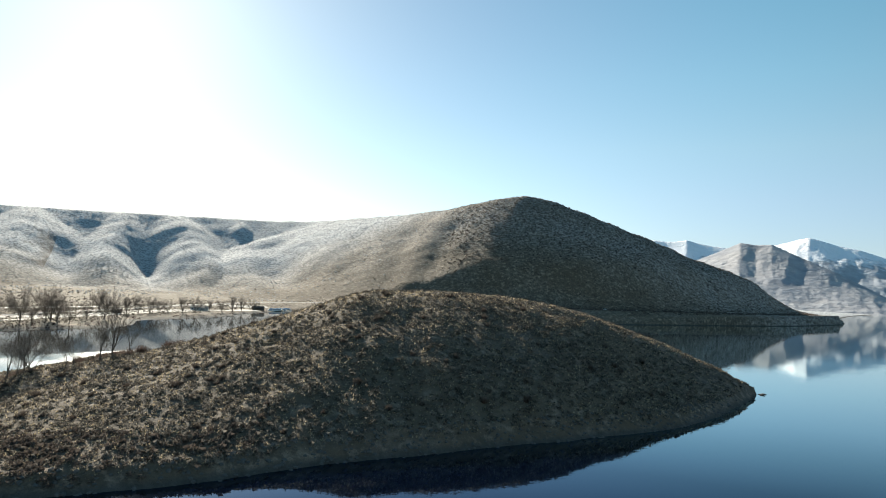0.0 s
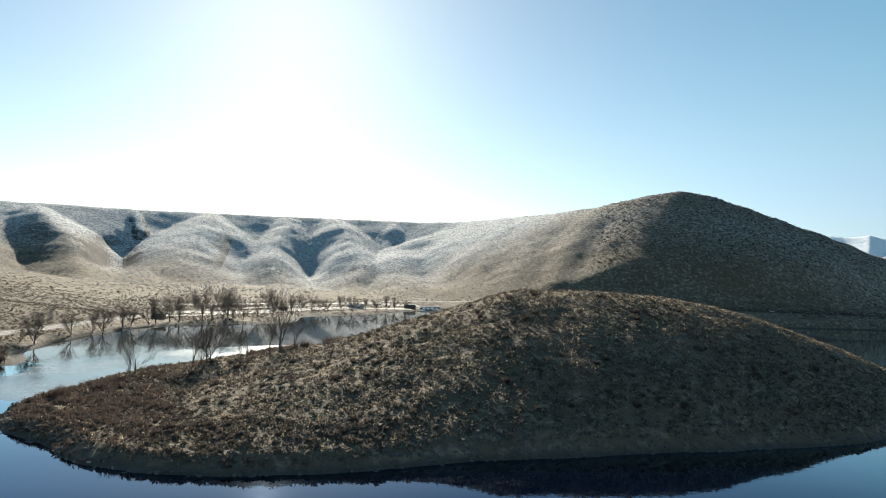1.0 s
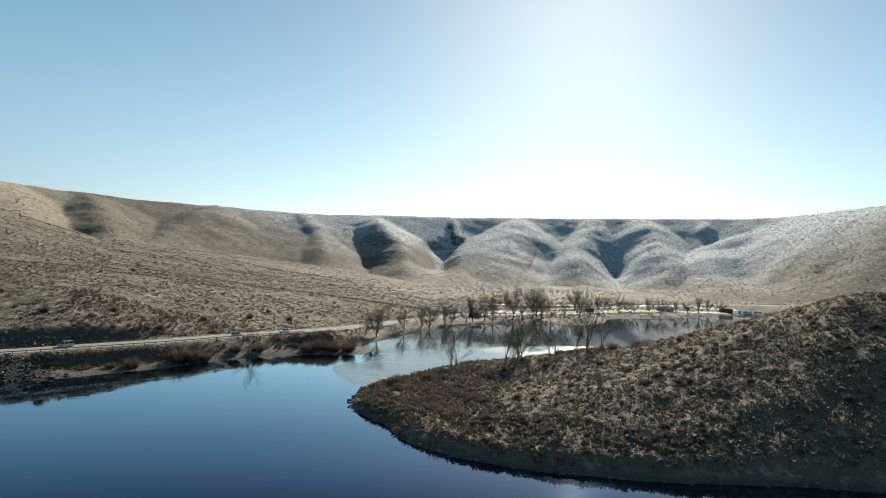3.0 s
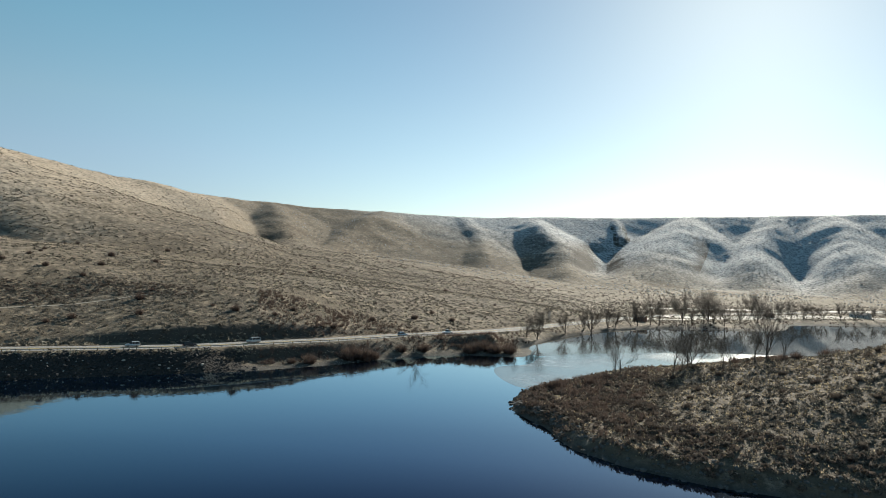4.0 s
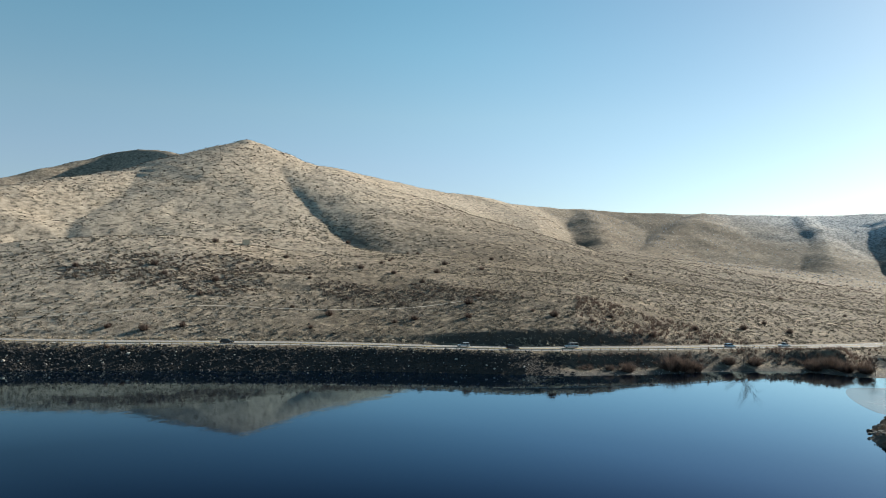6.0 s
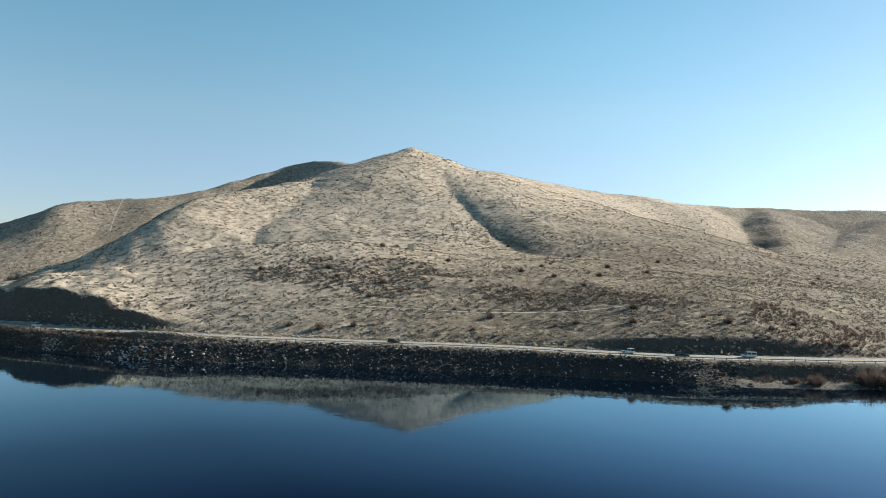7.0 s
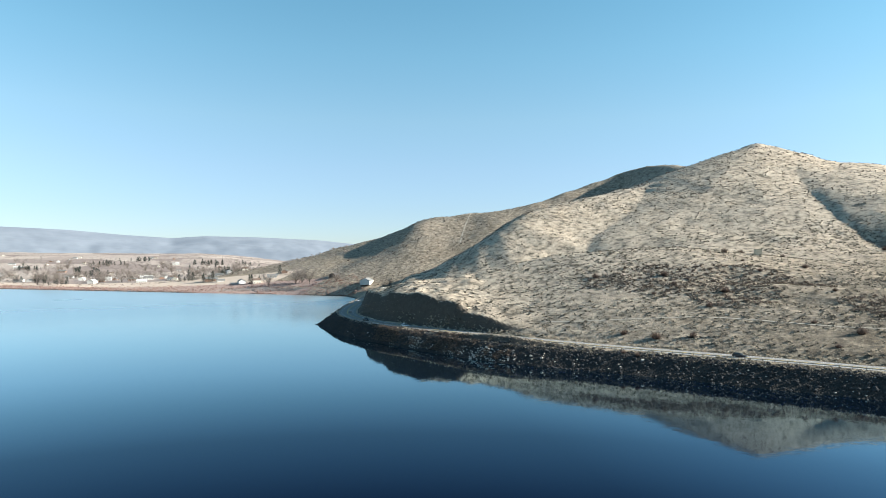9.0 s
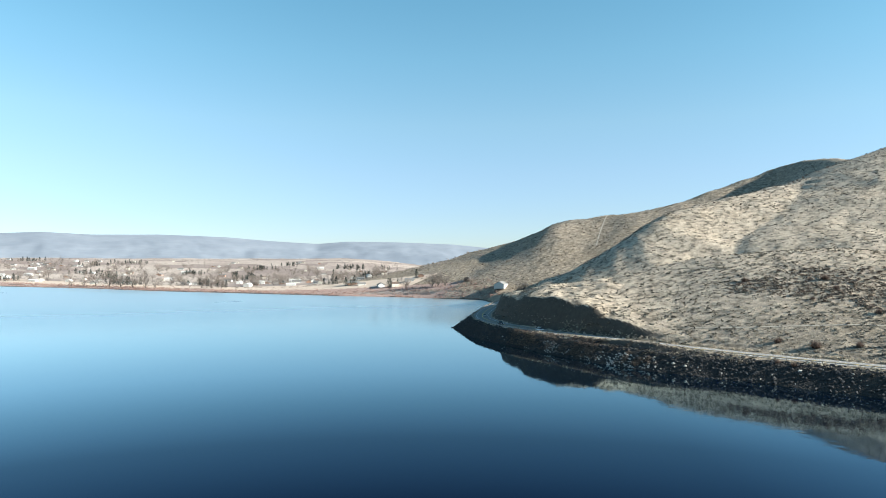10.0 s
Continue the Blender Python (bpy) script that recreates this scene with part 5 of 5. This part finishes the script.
def car(name, paint, label, shape="suv"):
    """shape: suv, sedan, pickup or van; it heads along +x and stands on z = 0."""
    root = new(name)
    L, W, H = {"suv": (2.35, 0.93, 1.72), "sedan": (2.35, 0.9, 1.45), "pickup": (2.8, 0.97, 1.85), "van": (2.55, 0.98, 1.95)}[shape]
    belt = H * 0.58
    bm = bmesh.new()
    loft(bm, [hoop(-L, W * 0.9, 0.42, belt * 0.9), hoop(-L + 0.15, W, 0.34, belt), hoop(-0.2, W, 0.3, belt), hoop(L * 0.42, W, 0.3, belt),
              hoop(L - 0.25, W * 0.97, 0.33, belt * 0.86), hoop(L, W * 0.86, 0.42, belt * 0.7)])
    bmesh.ops.bevel(bm, geom=bm.edges[:], offset=0.04, segments=1, affect="EDGES")
    part("body", bm, paint, root)
    back, front = {"suv": (-L + 0.12, L * 0.42), "sedan": (-L * 0.66, L * 0.38), "pickup": (-0.35, L * 0.36), "van": (-L + 0.08, L * 0.6)}[shape]
    rake = {"suv": 0.25, "sedan": 0.55, "pickup": 0.18, "van": 0.12}[shape]
    bm = bmesh.new()
    loft(bm, [hoop(back, W * 0.92, belt - 0.05, belt + 0.14, 0.03), hoop(back + rake, W * 0.84, belt - 0.05, H - 0.07, 0.1),
              hoop(front - 0.75, W * 0.84, belt - 0.05, H - 0.07, 0.1), hoop(front, W * 0.92, belt - 0.05, belt + 0.14, 0.03)])
    part("cabin_glass", bm, GLASS, root, "dark tinted glass")
    bm = bmesh.new()
    box(bm, back + rake - 0.06, front - 0.72, -W * 0.79, W * 0.79, H - 0.1, H, 0.04)
    part("roof", bm, paint, root)
    for x_ in (back + rake, (back + front) / 2 - 0.1, front - 0.8):
        for sd in (-1, 1):
            bm = bmesh.new()
            box(bm, x_ - 0.05, x_ + 0.05, sd * W * 0.86 - 0.05, sd * W * 0.86 + 0.05, belt - 0.02, H - 0.04, 0.01)
            part("pillar", bm, paint, root)
    for x_ in (-L * 0.62, L * 0.62):
        for sd in (-1, 1):
            bm = bmesh.new()
            bmesh.ops.create_cone(bm, cap_ends=True, segments=20, radius1=0.36, radius2=0.36, depth=0.24, matrix=pose(0, 0, 0, 90))
            bmesh.ops.bevel(bm, geom=[e for e in bm.edges if len(e.link_faces) == 2 and e.calc_face_angle() > 1], offset=0.03, segments=2, affect="EDGES")
            w = part("wheel", bm, TYRE, root, "black rubber tyre")
            w.location = (x_, sd * (W - 0.08), 0.36)
            bm = bmesh.new()
            bmesh.ops.create_cone(bm, cap_ends=True, segments=14, radius1=0.22, radius2=0.18, depth=0.06, matrix=pose(0, sd * 0.12, 0, 90 * sd))
            part("rim", bm, RIM, w, "silver alloy rim")
    for x_, mat, nm in ((L - 0.05, LAMP_CLEAR, "headlight"), (-L + 0.03, LAMP_RED, "tail_light")):
        for sd in (-1, 1):
            bm = bmesh.new()
            box(bm, x_ - 0.08, x_ + 0.04, sd * W * 0.66 - 0.16, sd * W * 0.66 + 0.16, belt * 0.62, belt * 0.78, 0.02)
            part(nm, bm, mat, root)
    for x_, nm in ((L, "front_bumper"), (-L, "rear_bumper")):
        bm = bmesh.new()
        box(bm, x_ - 0.1, x_ + 0.1, -W * 0.84, W * 0.84, 0.32, 0.52, 0.04)
        part(nm, bm, BUMPER, root)
    return tagged(root, label, "car", "cars on the highway")


PAINTS = {"white": solid("white car paint", (0.75, 0.75, 0.74), 0.25, spec=0.6, vary=0.04), "black": solid("black car paint", (0.02, 0.02, 0.022), 0.25, spec=0.6, vary=0.1),
          "silver": solid("silver car paint", (0.5, 0.52, 0.54), 0.3, 0.4, vary=0.05), "blue": solid("pale blue car paint", (0.3, 0.42, 0.52), 0.3, spec=0.6, vary=0.05)}


def drive(ob, az, lane, reverse=False):
    """Set a car on the highway at an azimuth, lane metres from its centre line towards the land."""
    near = np.where((road_d > 600) if az < 10 else (road_d < 480), np.abs(road_az - az), 99)
    i = int(np.argmin(near))
    d = LINE[i + 1, :2] - LINE[i - 1, :2]
    d /= np.linalg.norm(d)
    n = np.array([-d[1], d[0]])
    if n @ LINE[i, :2] < 0:
        n = -n
    p = LINE[i, :2] + n * lane
    turn = math.degrees(math.atan2(d[1], d[0])) + (180 if reverse else 0)
    ob.matrix_basis = pose(p[0], p[1], LINE[i, 2] + 0.085, 0, 0, turn)


drive(car("suv_car", PAINTS["white"], "white estate car on the highway"), 121.1, -1.8)
drive(car("pickup_truck", PAINTS["black"], "dark pickup truck on the highway bend", "pickup"), 124.3, -1.8)
drive(car("sedan_car", PAINTS["white"], "white saloon car at the highway bend", "sedan"), 126.25, 1.8, True)
drive(car("black_suv", PAINTS["black"], "black off-road car on the shore highway"), 94.4, -1.8)
drive(car("silver_suv", PAINTS["silver"], "silver off-road car on the shore highway"), 75.0, 1.8, True)
drive(car("white_van", PAINTS["silver"], "pale grey van on the shore highway", "van"), 65.9, 1.8, True)
drive(car("dark_suv", PAINTS["black"], "dark off-road car behind the guard rail"), 71.0, -1.8)
drive(car("blue_car", PAINTS["blue"], "pale blue off-road car beside the beach"), 54.3, -1.8)
drive(car("white_pickup", PAINTS["white"], "white pickup truck beside the beach", "pickup"), 50.7, -1.8)

drive(car("delivery_van", PAINTS["white"], "white van on the far shore highway", "van"), -13.6, -1.8)

# ---------------------------------------------------------------- buildings
PLASTER = solid("cream wall boards", (0.62, 0.58, 0.5), 0.85, vary=0.12, by_object=True)
WHITE_WALL = solid("white wall boards", (0.48, 0.47, 0.45), 0.8, vary=0.06)
BRICK_WALL = solid("brown brick wall", (0.3, 0.19, 0.14), 0.9, vary=0.2, by_object=True)
TAN_BLOCK = solid("tan block wall", (0.55, 0.46, 0.34), 0.9, vary=0.15)
DARK_WOOD = solid("dark stained wood", (0.09, 0.07, 0.06), 0.85)
GREY_ROOF = solid("grey shingles", (0.17, 0.165, 0.16), 0.9, vary=0.25, by_object=True)
BROWN_ROOF = solid("brown shingles", (0.14, 0.1, 0.08), 0.9, vary=0.25, by_object=True)
PANE = solid("window glass", (0.03, 0.04, 0.05), 0.1, spec=0.6, vary=0.1)
DOOR = solid("painted door", (0.2, 0.13, 0.1), 0.6)


def house(name, length, width, eaves, rise, wall_mat, roof_mat, label, windows=3, overhang=0.5, chimney=False):
    root = new(name)
    hl, hw = length / 2, width / 2
    bm = bmesh.new()
    prof = [(-hw, -0.6), (hw, -0.6), (hw, eaves), (0, eaves + rise), (-hw, eaves)]
    loft(bm, [[(-hl, a, b_) for a, b_ in prof], [(hl, a, b_) for a, b_ in prof]])
    part("wall", bm, wall_mat, root)
    for sd in (-1, 1):
        sl = rise / hw
        a0, z0 = sd * (hw + overhang), eaves - sl * overhang
        bm = bmesh.new()
        ring = lambda x_: [(x_, a0, z0 + 0.05), (x_, 0, eaves + rise + 0.05), (x_, 0, eaves + rise + 0.27), (x_, a0, z0 + 0.27)]
        loft(bm, [ring(-hl - overhang), ring(hl + overhang)])
        part("roof", bm, roof_mat, root)
    for sd in (-1, 1):
        for k in range(windows):
            xw = (k + 0.5) / windows * length - hl
            door = sd == -1 and k == windows // 2
            bm = bmesh.new()
            if door:
                box(bm, xw - 0.5, xw + 0.5, sd * hw - 0.06, sd * hw + 0.06, 0.05, 2.1, 0.01)
                part("door", bm, DOOR, root)
                continue
            box(bm, xw - 0.75, xw + 0.75, sd * hw - 0.07, sd * hw + 0.07, 0.9, 2.2, 0.01)
            w = part("window", bm, WHITE_WALL, root)
            bm = bmesh.new()
            box(bm, xw - 0.66, xw + 0.66, sd * (hw + 0.02) - 0.07, sd * (hw + 0.02) + 0.07, 0.99, 2.11)
            part("pane", bm, PANE, w)
    if chimney:
        bm = bmesh.new()
        box(bm, hl * 0.3, hl * 0.3 + 0.8, -0.9, -0.1, eaves, eaves + rise + 1.2, 0.03)
        part("chimney", bm, BRICK_WALL, root)
    return tagged(root, label, "house")


kinds = [house("house", 15, 9, 3.0, 2.6, WHITE_WALL, GREY_ROOF, "white low house with a grey gable roof in the town", 4),
         house("house", 13, 9, 5.2, 2.8, PLASTER, BROWN_ROOF, "cream two-storey house with a brown roof in the town", 3, chimney=True),
         house("house", 18, 10, 3.0, 2.4, BRICK_WALL, GREY_ROOF, "brown brick ranch house in the town", 5),
         house("barn", 24, 12, 5.0, 3.2, WHITE_WALL, WHITE_WALL, "long white metal barn on the flat", 5)]
for k in kinds:
    tagged(k, group="houses of the town")
seen_kind = set()
hrng = np.random.default_rng(12)
sites = [(134.6, 895, 0), (136.2, 938, 0), (133.4, 880, 1), (136.9, 960, 2), (132.2, 905, 0), (131.2, 930, 2), (139.9, 1140, 1), (141.5, 1150, 0), (144.5, 1240, 3), (148.6, 1330, 0), (150.4, 1420, 1), (151.3, 1450, 3)]
while len(sites) < 120:
    az = hrng.uniform(134, 163.5)
    base = np.interp(az, [124, 133, 145, 151, 157, 163], [780, 826, 946, 1060, 1224, 1420])
    sites.append((az, base + 150 + 1300 * hrng.uniform(0, 1) ** 1.4, int(hrng.choice([0, 0, 1, 1, 2, 3]))))
for az, d, k in sites:
    put(kinds[k], az, d, hrng.choice([0, 90]) + hrng.uniform(-12, 12) + 45, hrng.uniform(0.7, 1.0), first=k not in seen_kind, sink=0.0)
    seen_kind.add(k)

lake_house = house("lake_house", 20, 11, 4.2, 3.0, WHITE_WALL, GREY_ROOF, "white house with a pale roof under the hill", 5, chimney=True)
put(lake_house, 124.5, 772, 20, 1.0, True, 0.0)
shed = house("shed", 13, 7, 3.0, 1.8, DARK_WOOD, GREY_ROOF, "dark grey shed on the flat under the hill", 2)
put(shed, 127.3, 838, 30, 1.0, True, 0.0)

hut = house("block_hut", 4.6, 3.8, 3.0, 0.35, TAN_BLOCK, TAN_BLOCK, "tan block utility hut on the low hilltop", 1, 0.15)
put(hut, 93.3, 421, 10, 1.0, True, 0.0)
cabin = house("lodge", 16, 10, 3.0, 2.6, DARK_WOOD, DARK_WOOD, "dark steep-roofed marina lodge by the water", 3, 0.9)
put(cabin, 14.9, 752, 30, 0.7, True, 0.0)
kiosk = house("kiosk", 7, 4, 2.6, 0.8, DARK_WOOD, BROWN_ROOF, "dark brown kiosk beside the gravel lot", 1)
put(kiosk, 25.3, 618, 0, 1.0, True, 0.0)
rest = house("restroom_block", 8, 5, 2.8, 0.9, BRICK_WALL, BROWN_ROOF, "brown restroom block behind the shore trees", 2)
put(rest, 34.7, 490, 15, 1.0, True, 0.0)
office = house("park_office", 15, 8, 3.0, 1.6, WHITE_WALL, GREY_ROOF, "white low park office behind the bay", 3)
put(office, 19.4, 700, -10, 1.0, True, 0.0)

HULL = solid("white boat hull", (0.8, 0.8, 0.79), 0.3, spec=0.6, vary=0.04)
BLUE_CANVAS = solid("blue boat canvas", (0.2, 0.27, 0.36), 0.9)


def boat():
    root = new("motor_boat")
    bm = bmesh.new()
    ring = lambda x_, w, keel, top: [(x_, -w, top), (x_, -w * 0.75, keel + 0.25), (x_, 0, keel), (x_, w * 0.75, keel + 0.25), (x_, w, top)]
    loft(bm, [ring(-3.2, 1.15, -0.3, 0.9), ring(0, 1.25, -0.35, 0.95), ring(2.2, 0.8, -0.25, 1.05), ring(3.4, 0.08, 0.3, 1.2)])
    part("hull", bm, HULL, root)
    bm = bmesh.new()
    box(bm, -1.6, 0.9, -0.9, 0.9, 0.9, 1.9, 0.15)
    part("cover", bm, BLUE_CANVAS, root, "blue canvas cover")
    bm = bmesh.new()
    box(bm, -3.6, -3.2, -0.25, 0.25, -0.2, 1.3, 0.06)
    part("outboard_motor", bm, BUMPER, root)
    return tagged(root, "white motor boat moored at the marina", "boat", "boats at the marina")


bt = boat()
for i in range(9):
    put(bt, 13.9 - 0.17 * i + (i % 2) * 0.1, 757 + 3 * i + 9 * (i % 2), 20 * i, 1.25, i == 0, z=0.15)
bm = bmesh.new()
box(bm, -30, 30, -1.2, 1.2, 0.15, 0.55, 0.03)
dock = part("floating_dock", bm, GRAVEL)
px, py = pol(13.3, 764)
dock.matrix_basis = pose(px, py, 0, 0, 0, 15)
tagged(dock, "pale floating dock at the marina", "dock")

# ---------------------------------------------------------------- trees of the town
def conifer(seed):
    rng_ = np.random.default_rng(seed)
    root = new("conifer_tree")
    bm = bmesh.new()
    bmesh.ops.create_cone(bm, cap_ends=True, segments=7, radius1=0.3, radius2=0.05, depth=11, matrix=pose(0, 0, 5.3))
    part("trunk", bm, BARK, root)
    V = []
    for _ in range(420):
        h = rng_.uniform(0.08, 1) ** 0.9
        r = (1 - h) ** 0.75 * 3.9 * rng_.uniform(0.35, 1) + 0.15
        a = rng_.uniform(0, 2 * math.pi)
        c = np.array([r * math.cos(a), r * math.sin(a), h * 10.5 - 0.25 * r])
        out = np.array([math.cos(a), math.sin(a), -0.3]) * 0.9
        wd = np.array([-math.sin(a), math.cos(a), 0]) * 0.42
        V += [c - wd, c + wd, c + out]
    V = np.array(V)
    cr = new("crown", tri_mesh("crown", V, np.arange(len(V)).reshape(-1, 3)))
    cr.data.materials.append(NEEDLES)
    cr.parent = root
    return tagged(root, "dark green conifer among the houses", "tree", "conifers of the town")


firs = [conifer(7), conifer(8)]
fi = set()
rows_ = [(133.8, 880), (134.0, 905), (136.8, 948), (137.1, 946), (137.5, 950), (138.3, 1000), (138.6, 1005), (138.9, 1002), (139.3, 1010), (142.6, 1130), (145.8, 1420), (145.4, 1430), (145.1, 1425), (144.8, 1440), (146.2, 1440), (133.2, 890), (131.6, 930)]
knots = [(hrng.uniform(133, 163), hrng.uniform(130, 1200)) for _ in range(26)]
while len(rows_) < 260:
    az, out = knots[int(hrng.integers(0, len(knots)))]
    az += hrng.normal() * 0.55
    base = np.interp(az, [124, 133, 145, 151, 157, 163], [780, 826, 946, 1060, 1224, 1420])
    rows_.append((az, base + out + hrng.uniform(-25, 25)))
for i, (az, d) in enumerate(rows_):
    put(firs[i % 2], az, d, hrng.uniform(0, 360), hrng.uniform(0.7, 1.3), i % 2 not in fi, 0.2)
    fi.add(i % 2)
town_trees = [bare_tree("elm_tree", 140 + k, 13, "bare grey-brown broad tree near the town", 3, 4, 0.55, 4, 0.3, 1.3, PALE_TWIG) for k in range(2)]
ti_ = set()
spots = [(158, 1290, 1.3), (157.2, 1285, 1.5), (156.4, 1262, 1.6), (155.5, 1240, 1.7), (154.7, 1215, 1.6), (153.9, 1195, 1.4), (153, 1160, 1.5), (152.3, 1140, 1.3), (148.9, 1110, 1.3), (148.2, 1100, 1.4), (147.4, 1090, 1.2),
         (130.3, 842, 1.1), (129.8, 838, 1.2), (129.2, 835, 1.0), (132.5, 852, 1.0), (127.0, 810, 0.7), (122.6, 700, 0.9), (122.9, 705, 0.8)]
while len(spots) < 170:
    az = hrng.uniform(134, 164)
    base = np.interp(az, [124, 133, 145, 151, 157, 163], [780, 826, 946, 1060, 1224, 1420])
    spots.append((az, base + 180 + 900 * hrng.uniform(0, 1) ** 1.5, hrng.uniform(0.6, 1.2)))
for i, (az, d, sc) in enumerate(spots):
    put(town_trees[i % 2], az, d, hrng.uniform(0, 360), sc, i % 2 not in ti_, 0.2)
    ti_.add(i % 2)
# thin far woods and fields behind the houses
x, y, rng = strew(9000, 126, 165, 1000, 3000, 77, 0.7)
s = from_shore(x, y)
k = (s > 60) & (rng.uniform(-0.5, 0.5, len(x)) < fractal(x, y, 220, 3, 55))
scatter("far_woods", x[k], y[k], rng.uniform(1.2, 3.4, k.sum()), [clump(trng, 12, 0.4, 0.1, 0.9) for _ in range(4)], PALE_TWIG, "leafless grey-brown woods on the flat behind the town", "woods", 0.05, 78)
